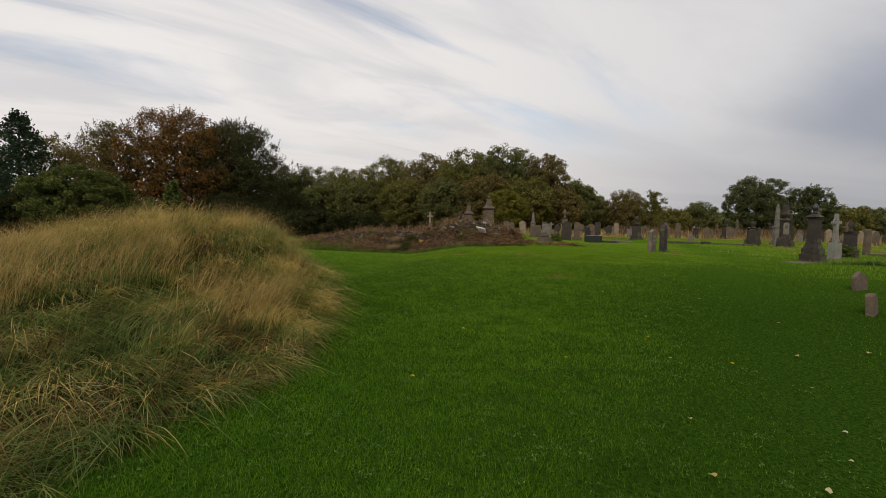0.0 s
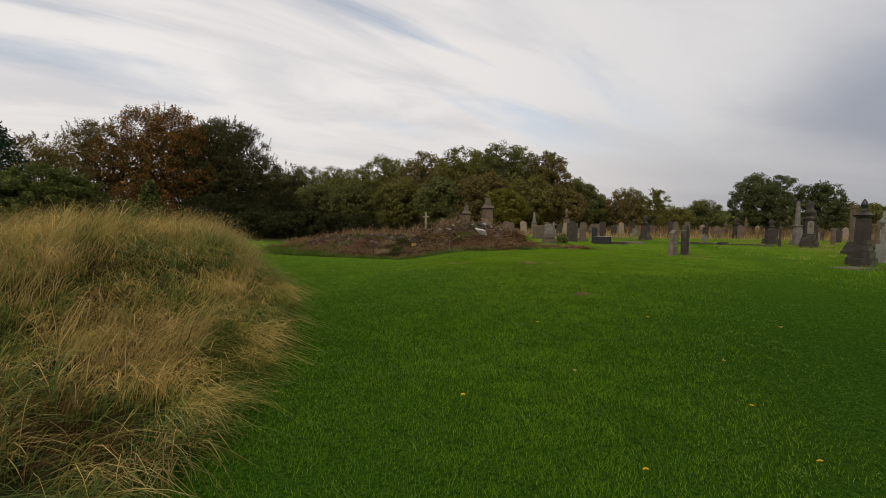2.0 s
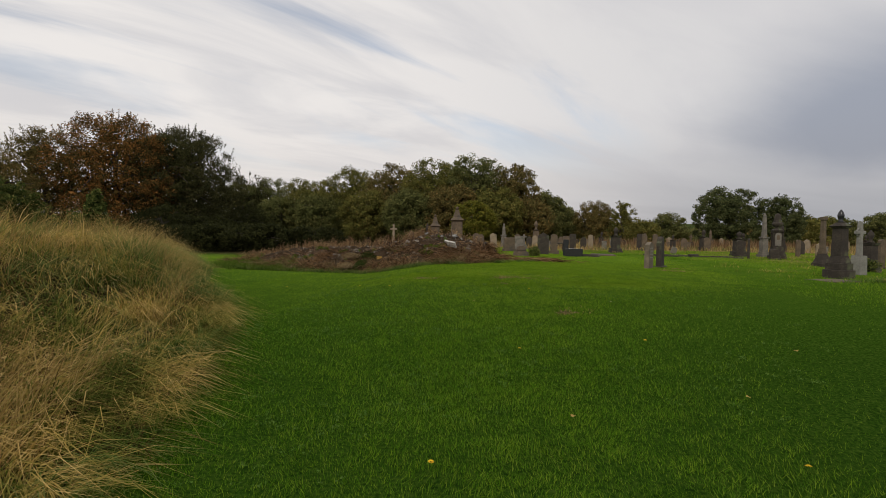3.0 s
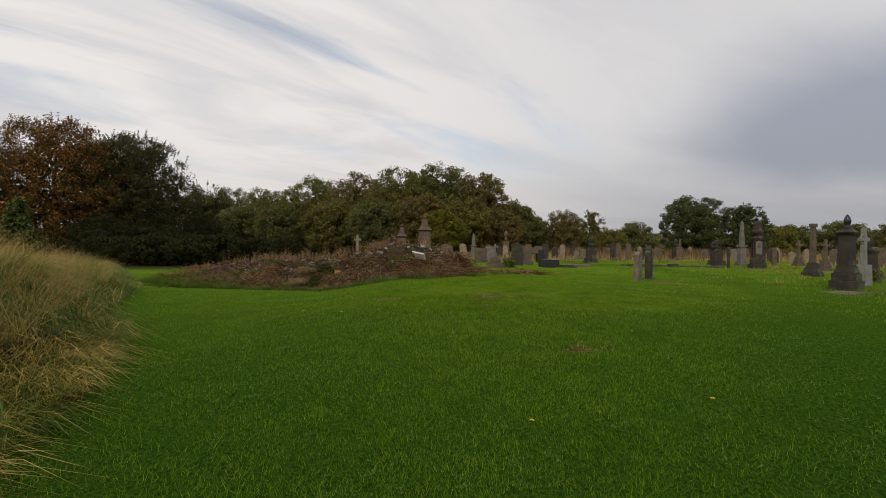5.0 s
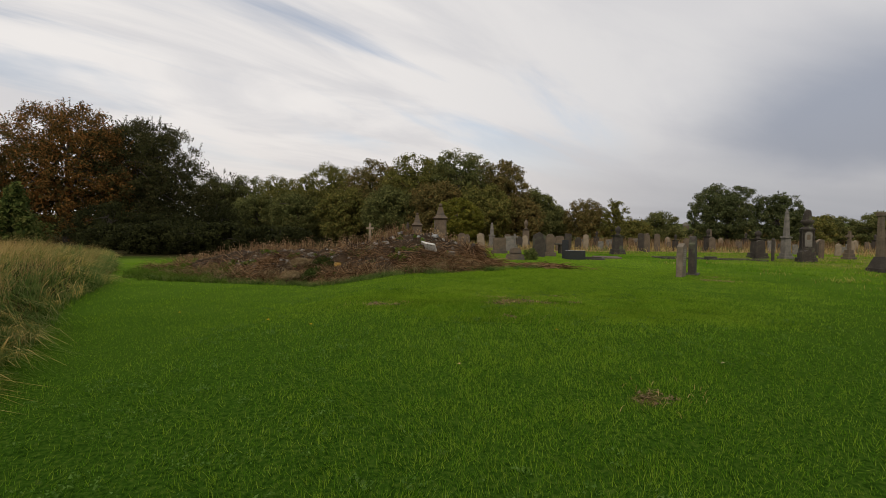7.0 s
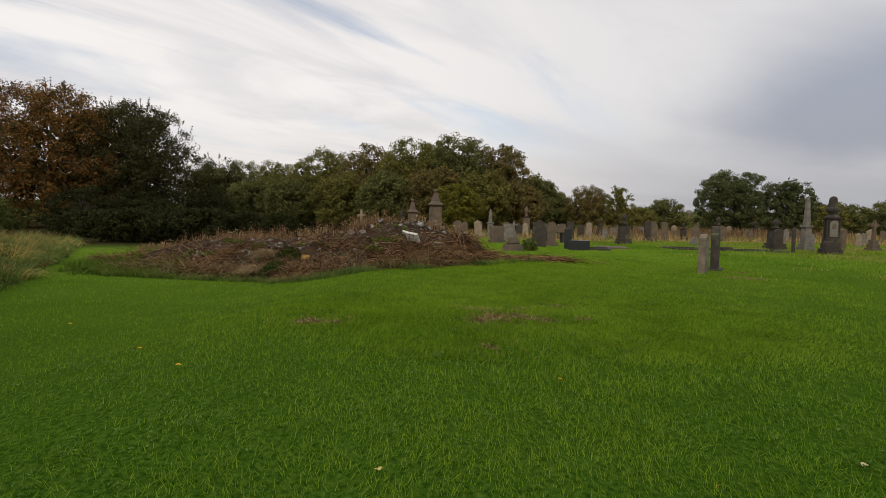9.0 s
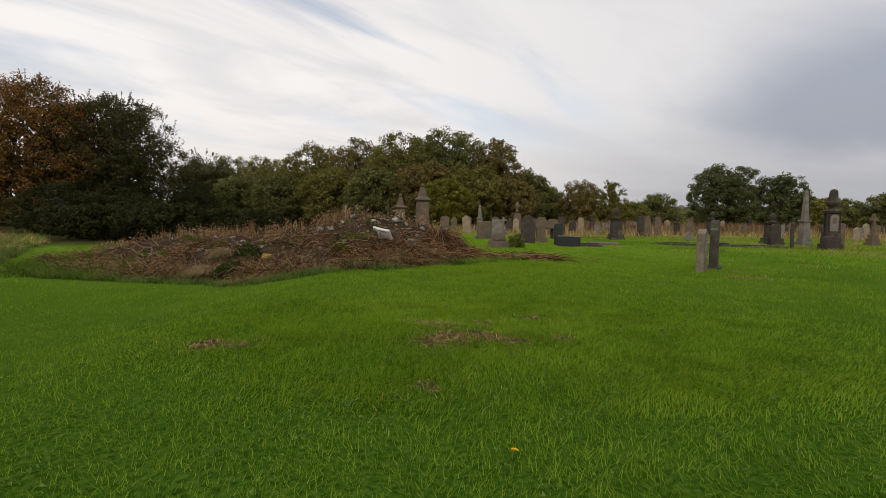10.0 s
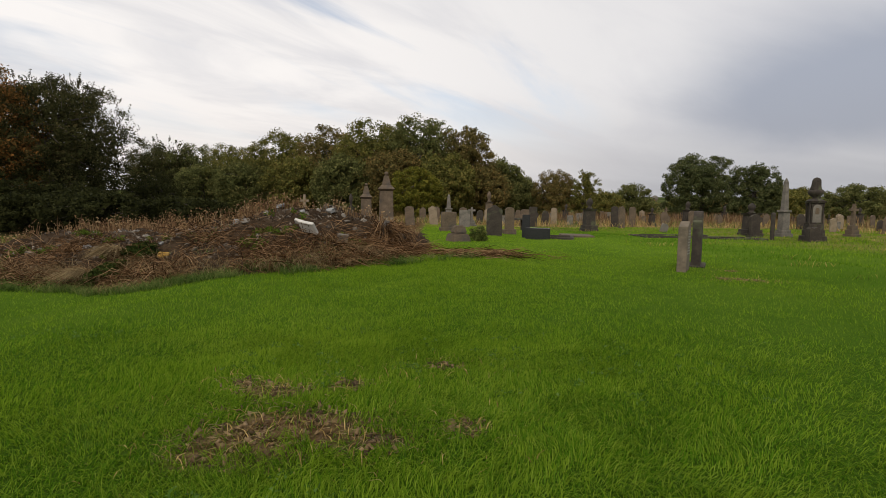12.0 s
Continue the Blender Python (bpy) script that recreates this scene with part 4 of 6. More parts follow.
def build_heap():
    rng = np.random.default_rng(31)
    heap = tagged(new("rubble_heap"), "long heap of soil, broken stone and dead brown stems", "rubble heap")
    xs, ys = np.arange(-13.5, 4.6, 0.09), np.arange(20.6, 38, 0.11)
    X, Y = np.meshgrid(xs, ys)
    Z = np.where(heap_height(X, Y) > 0.015, heap_z(X, Y), land(X, Y) - 0.08)
    nx, ny = len(xs), len(ys)
    idx = np.arange(nx * ny).reshape(ny, nx)
    quads = np.stack([idx[:-1, :-1], idx[:-1, 1:], idx[1:, 1:], idx[1:, :-1]], -1).reshape(-1, 4)
    part("soil", tri_mesh("soil", np.stack([X, Y, Z], -1).reshape(-1, 3), quads), SOIL, heap, "dark rubbly soil")
    shapes = [rock_mesh(i, rng) for i in range(8)]

    def inside(n, lo=0.1, x0=-12, x1=3.4, d1=6.0):
        x = rng.uniform(x0, x1, n * 4)
        y = heap_front(x) + rng.uniform(0, d1, n * 4)
        k = heap_height(x, y) > lo
        return x[k][:n], y[k][:n]

    # single stones
    x, y = inside(330, 0.35, -8.5, 2.2)
    k = rng.uniform(0, 1, len(x)) < 0.25 + 0.75 * smooth(1.3, 2.6, y - heap_front(x))
    x, y = x[k][:270], y[k][:270]
    for px, py in zip(x, y):
        s = rng.uniform(0.06, 0.19) * (1.7 if rng.uniform() < 0.16 else 1)
        ob = part("stone", shapes[rng.integers(8)], ROCK, heap)
        ob.matrix_basis = Matrix.LocRotScale((px, py, float(heap_z(px, py)) + 0.08 * s), Euler((rng.normal(0, 0.5), rng.normal(0, 0.5), rng.uniform(0, 6.28))), (s, s, s))
    # gravel and small rubble
    x, y = inside(5000, 0.2)
    z = heap_z(x, y)
    n = len(x)
    s = rng.uniform(0.02, 0.07, n)[:, None, None]
    tet = rng.normal(0, 1, (n, 4, 3))
    tet /= np.linalg.norm(tet, axis=2, keepdims=True)
    co = (np.stack([x, y, z], -1)[:, None, :] + tet * s).reshape(-1, 3)
    b = (np.arange(n) * 4)[:, None]
    tris = np.concatenate([b + np.array([f]) for f in ((0, 1, 2), (0, 2, 3), (0, 3, 1), (1, 3, 2))])
    grav = part("gravel", tri_mesh("gravel", co, None, tris), GRAVEL, heap, "loose grey and brown rubble")
    tagged(grav, kind="stuff")
    # dead stems tangled over the foot and the eastern end
    x, y = inside(24000, 0.03, d1=3.8)
    k = rng.uniform(0, 1, len(x)) < 0.04 + 0.9 * smooth(-0.1, 0.5, 1.15 * wobble(x, y, 0.9, 33) + 0.35 * wobble(x, y, 0.35, 34) + 0.72 - 0.40 * (y - heap_front(x)))
    x, y = x[k], y[k]
    n = len(x)
    down = -math.pi / 2 + rng.normal(0, 1.7, n)
    tagged(stems("stem_tangle", rng, x, y, heap_z(x, y) + rng.uniform(0, 0.22, n) * (0.4 + 0.6 * smooth(-0.2, 0.6, wobble(x, y, 0.7, 39))), 0.08 + 0.68 * rng.uniform(0, 1, n) ** 1.8, 0.0025 + 0.008 * rng.uniform(0, 1, n) ** 2, rng.uniform(0.7, 1.8, n), "tangled dead brown stems", TWIG, parent=heap, ang=down), kind="stuff")
    x, y = inside(800, 0.03, -0.3, 2.6, 3.0)
    n = len(x)
    tagged(stems("stem_tangle", rng, x, y, heap_z(x, y) + rng.uniform(0, 0.18, n), rng.uniform(0.3, 1.0, n), rng.uniform(0.003, 0.008, n), rng.uniform(1.25, 1.8, n), "long dead brown stems", TWIG, parent=heap, ang=rng.normal(-0.5, 0.8, n)), kind="stuff")
    # stems lying out on the lawn at the eastern foot
    n = 420
    x, y = rng.normal(3.0, 0.75, n), rng.normal(26.0, 0.4, n)
    tagged(stems("stem_tangle", rng, x, y, land(x, y) + rng.uniform(0.01, 0.12, n), rng.uniform(0.3, 1.0, n), rng.uniform(0.004, 0.01, n), rng.uniform(1.35, 1.65, n), "scattered dead stems on the lawn", TWIG, parent=heap, ang=rng.normal(0, 0.7, n)), kind="stuff")
    # a root stump with upright splinters
    stump = tagged(new("root_stump"), "dark uprooted stump with a bundle of dead stems", "stump")
    stump.matrix_basis = pose(0.75, 26.6, float(heap_z(0.75, 26.6)) - 0.05)
    bm = bmesh.new()
    tube(bm, [(0, 0, -0.1), (0.05, 0, 0.22), (0.12, 0.02, 0.45)], [0.28, 0.20, 0.09], 9)
    tube(bm, [(0, 0, 0.1), (0.3, -0.1, 0.2), (0.6, -0.15, 0.02)], [0.14, 0.10, 0.04], 6)
    tube(bm, [(0, 0, 0.1), (-0.3, -0.12, 0.15), (-0.6, -0.2, 0.0)], [0.12, 0.09, 0.04], 6)
    part("wood", bm, BARK, stump)
    n = 420
    a = rng.normal(-0.7, 1.5, n)
    r = rng.uniform(0, 0.42, n)
    tagged(stems("brushwood", rng, r * np.cos(a), r * np.sin(a), rng.uniform(0.10, 0.45, n) * (1 - 0.9 * r), rng.uniform(0.3, 0.9, n), rng.uniform(0.004, 0.010, n), rng.uniform(0.9, 2.15, n), "dead brown stems", TWIG, parent=stump, sag=0.55, ang=a), kind="stuff")
    # bleached clumps of dead grass drooping down the slope
    cx = rng.uniform(-9.5, 1.4, 34)
    cy = heap_front(cx) + rng.uniform(0.25, 1.5, 34)
    k = np.repeat(np.arange(34), 110)
    n = len(k)
    x, y = cx[k] + rng.normal(0, 0.22, n), cy[k] + rng.normal(0, 0.12, n)
    z = np.where(heap_height(x, y) > 0.015, heap_z(x, y), land(x, y))
    g = blades("dead_grass", x, y, z + 0.03, rng.uniform(0.2, 0.55, n), rng.uniform(0.005, 0.010, n), rng.normal(-1.57, 0.7, n), rng.uniform(0.5, 1.25, n), 3, HAY, "bleached dead grass drooping down the heap", "grass", rng, 0.8)
    # dead tall weeds behind the crest
    n = 11000
    x = rng.uniform(-13, 1.5, n)
    y = heap_front(x) + np.interp(x, [-13, -6, 0, 2], [3.8, 4.4, 5.0, 5.5]) + 9 * rng.uniform(0, 1, n) ** 1.3
    k = (rng.uniform(0, 1, n) < 0.15 + 0.6 * smooth(-0.2, 0.5, wobble(x, y, 1.5, 35)))
    x, y = x[k], y[k]
    n = len(x)
    hgt = rng.uniform(0.3, 0.8, n) * np.interp(x, [-13, -9, -6, -2, 1.5], [0.45, 0.6, 0.75, 0.6, 0.3])
    z = np.where(heap_height(x, y) > 0.015, heap_z(x, y), land(x, y))
    stems("dead_weeds", rng, x, y, z, hgt, rng.uniform(0.005, 0.012, n), rng.uniform(0.0, 0.35, n), "standing rusty-brown dead weeds behind the heap", REDWEED, "weeds", sag=0.05)
    top = rng.uniform(0, 1, n) < 0.6
    me = leaf_cloud(rng, np.stack([x, y, z + hgt * 0.8], -1)[top], np.full(top.sum(), 0.12), 5, 0.035, 2.0)
    me.materials.append(REDWEED)
    tagged(new("dead_weeds", me), "rusty seed heads of dead weeds", "weeds", kind="stuff")
    # green weeds on the heap and at its western foot
    cs, rs = [], []
    for i in range(42):
        px, py = inside(1, 0.05, d1=3.5)
        if i > 15:
            px = rng.uniform(-11, -7, 1)
            py = heap_front(px) + rng.uniform(-0.4, 1.2, 1)
        for j in range(rng.integers(3, 9)):
            qx, qy = px[0] + rng.normal(0, 0.22), py[0] + rng.normal(0, 0.18)
            cs.append((qx, qy, float(heap_z(qx, qy)) + 0.06))
            rs.append(rng.uniform(0.07, 0.16))
    me = leaf_cloud(rng, np.array(cs), np.array(rs), 45, 0.035, 0.9)
    me.materials.append(WEEDLEAF)
    tagged(new("weeds", me), "low green weeds growing on the heap", "weeds", kind="stuff")
    # yellowing grass at the western foot
    n = 3600
    x = rng.uniform(-11.8, -7.5, n)
    y = heap_front(x) + rng.uniform(-0.3, 1.6, n)
    blades("long_grass", x, y, np.where(heap_height(x, y) > 0.015, heap_z(x, y), land(x, y)), rng.uniform(0.15, 0.42, n), rng.uniform(0.008, 0.015, n), rng.uniform(0, 6.28, n), rng.uniform(0.2, 1.1, n), 3, WEEDLEAF, "grey-green long grass at the foot of the heap", "grass", rng)
    # lush patches of green grass on the lower slope
    for px, py, wide, n in ((0.35, 23.75, 0.42, 420), (-0.75, 22.75, 0.30, 260), (0.95, 24.5, 0.35, 260), (-2.2, 21.6, 0.4, 260), (-7.2, 23.3, 0.5, 380), (-9.3, 23.9, 0.7, 500), (-5.9, 23.2, 0.35, 220), (-3.1, 24.9, 0.3, 160)):
        x, y = px + rng.normal(0, wide, n), py + rng.normal(0, 0.2, n)
        z = np.where(heap_height(x, y) > 0.015, heap_z(x, y), land(x, y))
        blades("grass_patch", x, y, z, rng.uniform(0.12, 0.34, n), rng.uniform(0.006, 0.011, n), rng.normal(-1.2, 1.0, n), rng.uniform(0.3, 1.1, n), 3, LONGGREEN, "lush green grass growing on the heap", "grass", rng, 0.7)
    # turf creeping up the foot, and grassy patches on the slope
    n = 16000
    x = rng.uniform(-10, 3.2, n)
    y = heap_front(x) + rng.uniform(-0.25, 0.75, n)
    k = wobble(x, y, 0.5, 36) + 0.5 * wobble(x, y, 0.2, 37) > 1.1 * (y - heap_front(x) - 0.15)
    px, py = inside(2600, 0.05, -9, 2.4, 2.2)
    j = wobble(px, py, 0.55, 38) > 0.42
    x, y = np.concatenate([x[k], px[j]]), np.concatenate([y[k], py[j]])
    n = len(x)
    z = np.where(heap_height(x, y) > 0.015, heap_z(x, y), land(x, y))
    blades("foot_grass", x, y, z, rng.uniform(0.08, 0.27, n), rng.uniform(0.006, 0.011, n), rng.uniform(0, 6.28, n), rng.uniform(0.3, 1.2, n), 2, LONGGREEN, "ragged green grass creeping up the heap's foot", "grass", rng)
    # arched tussocks of dead grass, each beside a dark mossy hollow
    for cx, cy, spread, size in ((-4.72, 24.3, 0.28, 0.9), (-4.65, 23.1, 0.24, 0.8)):
        tuss = tagged(new("tussock"), "arched straw-coloured grass tussock beside a mossy hollow", "tussock")
        n = 750
        a = rng.normal(3.6, 0.75, n)
        r = rng.uniform(0, spread, n)
        x, y = cx + r * np.cos(a), cy + 0.6 * r * np.sin(a)
        g = blades("grass_tuft", x, y, heap_z(x, y) + 0.22 * size, size * rng.uniform(0.35, 0.7, n), rng.uniform(0.006, 0.012, n), a, rng.uniform(0.75, 1.3, n), 3, HAY, "bleached drooping blades", "", rng, 0.95)
        g.parent = tuss
        cs = np.stack([cx + 0.45 * size + rng.normal(0, 0.22 * size, 46), cy - 0.05 + rng.normal(0, 0.14, 46)], -1)
        top = np.array([float(heap_z(px, py)) for px, py in cs]) + 0.06 + 0.26 * size * np.exp(-((cs[:, 0] - cx - 0.45 * size) / 0.34) ** 2)
        part("moss", leaf_cloud(rng, np.column_stack([cs, top]), np.full(46, 0.12), 60, 0.032, 0.9), MOSS, tuss, "dark green moss and weeds")
    # broken white slab in two pieces, a grey slab, a yellow lump
    slab = tagged(new("broken_slab"), "broken white stone slab lying on the heap", "stone slab")
    slab.matrix_basis = pose(-0.62, 24.25, float(heap_z(-0.62, 24.25)) + 0.10, 40, 8, -28)
    part("slab", box(0.42, 0.07, 0.30, 0.015), WHITE_STONE, slab)
    ob = part("corner_piece", box(0.26, 0.06, 0.12, 0.012), WHITE_STONE, slab)
    ob.matrix_basis = pose(-0.22, 0.04, 0.16, 5, 14, 6)
    g = tagged(new("grey_slab", me_of(box(0.24, 0.07, 0.30, 0.02))), "grey stone slab leaning on the heap", "stone slab")
    g.data.materials.append(GREY_STONE)
    g.matrix_basis = pose(0.0, 24.45, float(heap_z(0.0, 24.45)) + 0.0, 28, 10, 12)
    g = tagged(new("yellow_lump", me_of(box(0.21, 0.15, 0.13, 0.035, 0.022, rng))), "dull yellow foam lump lying on the heap", "debris")
    g.data.materials.append(YELLOW_FOAM)
    g.matrix_basis = pose(-3.75, 24.2, float(heap_z(-3.75, 24.2)) - 0.02, 8, 4, 20)
    for px, py, s in ((-6.9, 25.2, 0.16), (-1.9, 26.5, 0.18), (-0.6, 26.4, 0.2), (-4.1, 24.8, 0.14), (-3.2, 25.3, 0.2), (-2.7, 25.6, 0.17), (-2.3, 25.2, 0.13), (-5.9, 25.0, 0.15), (-1.2, 25.9, 0.14), (-3.0, 24.6, 0.12)):
        g = tagged(new("pale_stone", me_of(box(s, s * 0.7, s * 0.45, 0.025, 0.016, rng))), "pale broken stone lying on the heap", "stone")
        g.data.materials.append(LIGHT_GREY)
        g.matrix_basis = pose(px, py, float(heap_z(px, py)), 10, 5, 60 * px)


def box(w, d, h, bevel=0.01, rough=0.0, rng=None):
    """A block that stands on z = 0, with worn edges."""
    bm = bmesh.new()
    bmesh.ops.create_cube(bm, size=1, matrix=Matrix.Translation((0, 0, h / 2)) @ Matrix.Diagonal((w, d, h, 1)))
    if bevel:
        bmesh.ops.bevel(bm, geom=bm.edges[:], offset=bevel, segments=2, profile=0.6, affect="EDGES")
    if rough:
        for v in bm.verts:
            v.co += Vector(rng.normal(0, rough, 3))
    return bm


def me_of(bm):
    me = bpy.data.meshes.new("block")
    bm.to_mesh(me)
    bm.free()
    return me


GRAVEL = material("loose_rubble", [(0.022, 0.015, 0.009), (0.060, 0.042, 0.026), (0.115, 0.088, 0.062), (0.22, 0.185, 0.145)], 2, 0.9, 0.0, per="island")


# ---- gravestones ----
def profile(points, d, bevel=0.012):
    """A slab of thickness d with the outline points (x, z), centred on y = 0."""
    bm = bmesh.new()
    f = bm.faces.new([bm.verts.new((px, -d / 2, pz)) for px, pz in points])
    ret = bmesh.ops.extrude_face_region(bm, geom=[f])
    bmesh.ops.translate(bm, vec=(0, d, 0), verts=[v for v in ret["geom"] if isinstance(v, bmesh.types.BMVert)])
    bmesh.ops.recalc_face_normals(bm, faces=bm.faces[:])
    if bevel:
        caps = [e for e in bm.edges if abs(e.verts[0].co.y - e.verts[1].co.y) < 1e-5]
        bmesh.ops.bevel(bm, geom=caps, offset=bevel, segments=1, affect="EDGES")
    return bm


def outline(w, h, style):
    """The outline of a headstone: round, gothic, shouldered, flat, peaked, ogee or broken."""
    a = w / 2
    pts = [(-a, 0), (a, 0)]
    if style == "flat":
        pts += [(a, h - 0.03), (a - 0.04, h), (-a + 0.04, h), (-a, h - 0.03)]
    elif style == "peaked":
        pts += [(a, h - 0.16 * w), (0, h), (-a, h - 0.16 * w)]
    elif style == "broken":
        pts += [(a, h * 0.80), (a * 0.55, h * 0.93), (a * 0.1, h), (-a * 0.4, h * 0.9), (-a * 0.8, h * 0.97), (-a, h * 0.86)]
    elif style == "gothic":
        n = 7
        for i in range(n + 1):
            t = i / n
            pts.append((a * (1 - t ** 1.7), h - 0.62 * w + 0.62 * w * math.sin(t * math.pi / 2)))
        for i in range(n - 1, -1, -1):
            t = i / n
            pts.append((-a * (1 - t ** 1.7), h - 0.62 * w + 0.62 * w * math.sin(t * math.pi / 2)))
    elif style == "shouldered":
        r = a * 0.66
        s = h - r
        pts += [(a, s - 0.02), (a * 0.82, s + 0.03), (r, s + 0.03)]
        pts += [(r * math.cos(t), s + 0.03 + (r - 0.03) * math.sin(t)) for t in np.linspace(0.15, math.pi - 0.15, 11)]
        pts += [(-r, s + 0.03), (-a * 0.82, s + 0.03), (-a, s - 0.02)]
    elif style == "ogee":
        s = h - 0.34 * w
        right = [(a, s), (a * 0.9, s + 0.10 * w), (a * 0.6, s + 0.15 * w), (a * 0.32, s + 0.24 * w), (a * 0.12, h - 0.02)]
        pts += right + [(0, h)] + [(-px, pz) for px, pz in right[::-1]]
    else:
        rise = 0.32 * w
        s = h - rise
        pts += [(a * math.cos(t), s + rise * math.sin(t)) for t in np.linspace(0, math.pi, 13)]
    return pts


def set_thing(name, label, x, y, turn=0.0, lean=0.0, tip=0.0, category="gravestone", sink=0.04):
    root = tagged(new(name), label, category, "gravestones of the cemetery")
    root.matrix_basis = pose(x, y, ground_z(x, y) - sink, tip, lean, turn)
    return root


def headstone(x, y, w, h, d, style, mat, label, turn=0.0, lean=0.0, tip=0.0, plinth=0.0, lines=0, panel=False):
    root = set_thing("headstone", label, x, y, turn, lean, tip)
    z = 0.0
    if plinth:
        part("plinth", box(w + 0.22, d + 0.20, plinth, 0.02), mat, root)
        z = plinth - 0.004
    slab = part("slab", profile(outline(w, h - z, style), d), mat, root)
    slab.matrix_basis = pose(0, 0, z)
    if panel:
        p = part("inscription_panel", profile(outline(w * 0.72, (h - z) * 0.62, "round"), 0.02, 0.004), mat, slab)
        p.matrix_basis = pose(0, -d / 2 - 0.004, (h - z) * 0.26)
    for i in range(lines):
        ww = w * (0.62 if i % 3 else 0.40)
        ob = part("lettering_line", box(ww, 0.008, 0.024, 0), LETTERING, slab, "worn pale lettering")
        ob.matrix_basis = pose(0, -d / 2 - 0.003, (h - z) * 0.80 - i * 0.062)
    return root


def stepped(root, steps, mat, z=0.0, name="step"):
    """Stacked blocks: width, depth, height."""
    for w, d, h in steps:
        ob = part(name, box(w, d, h, min(0.025, h * 0.15)), mat, root)
        ob.matrix_basis = pose(0, 0, z)
        z += h - 0.003
    return z


def taper(w1, w2, h, bevel=0.012, d1=None, d2=None):
    bm = bmesh.new()
    d1, d2 = d1 or w1, d2 or w2
    lo = [bm.verts.new((sx * w1 / 2, sy * d1 / 2, 0)) for sx, sy in ((-1, -1), (1, -1), (1, 1), (-1, 1))]
    hi = [bm.verts.new((sx * w2 / 2, sy * d2 / 2, h)) for sx, sy in ((-1, -1), (1, -1), (1, 1), (-1, 1))]
    bm.faces.new(lo[::-1])
    bm.faces.new(hi)
    for i in range(4):
        bm.faces.new((lo[i], lo[(i + 1) % 4], hi[(i + 1) % 4], hi[i]))
    bmesh.ops.bevel(bm, geom=bm.edges[:], offset=bevel, segments=2, affect="EDGES")
    return bm


def turned(points, sides=16):
    """A turned form from (radius, height) pairs."""
    bm = bmesh.new()
    rings = [[bm.verts.new((r * math.cos(2 * math.pi * k / sides), r * math.sin(2 * math.pi * k / sides), z)) for k in range(sides)] for r, z in points]
    for a, b in zip(rings, rings[1:]):
        for k in range(sides):
            bm.faces.new((a[k], a[(k + 1) % sides], b[(k + 1) % sides], b[k]))
    bm.faces.new(rings[0][::-1])
    bm.faces.new(rings[-1])
    for f in bm.faces:
        f.smooth = True
    return bm


def obelisk(x, y, h, mat, label, turn=0.0, w=0.8):
    root = set_thing("obelisk", label, x, y, turn, category="obelisk")
    z = stepped(root, ((w * 1.15, w * 1.15, 0.22), (w * 0.92, w * 0.92, 0.18)), mat)
    ob = part("pedestal", taper(w * 0.72, w * 0.66, 0.30 * h), mat, root)
    ob.matrix_basis = pose(0, 0, z)
    z += 0.30 * h - 0.003
    ob = part("cap", box(w * 0.86, w * 0.86, 0.12, 0.03), mat, root)
    ob.matrix_basis = pose(0, 0, z)
    z += 0.117
    rest = h - z
    ob = part("shaft", taper(w * 0.48, w * 0.30, rest - 0.22, 0.008), mat, root)
    ob.matrix_basis = pose(0, 0, z)
    ob = part("point", taper(w * 0.30, 0.03, 0.225, 0.006), mat, root)
    ob.matrix_basis = pose(0, 0, z + rest - 0.223)
    return root


def urn_monument(x, y, h, mat, label, turn=0.0, w=0.85, steps=3):
    root = set_thing("urn_monument", label, x, y, turn, category="monument")
    st = [(w * (1.16 - 0.11 * i), w * (1.16 - 0.11 * i), 0.20) for i in range(steps)]
    z = stepped(root, st, mat)
    body_h = 0.42 * h
    ob = part("pedestal", taper(w * 0.80, w * 0.74, body_h), mat, root)
    ob.matrix_basis = pose(0, 0, z)
    z += body_h - 0.003
    ob = part("cornice", taper(w * 0.80, w * 1.0, 0.12), mat, root)
    ob.matrix_basis = pose(0, 0, z)
    z += 0.117
    rest = h - z
    r = w * 0.42
    pts = [(r * 0.55, 0), (r * 0.62, rest * 0.08), (r * 0.28, rest * 0.2), (r * 0.45, rest * 0.38), (r * 0.62, rest * 0.58), (r * 0.50, rest * 0.78), (r * 0.22, rest * 0.92), (0.02, rest)]
    ob = part("urn", turned(pts), mat, root)
    ob.matrix_basis = pose(0, 0, z)
    return root


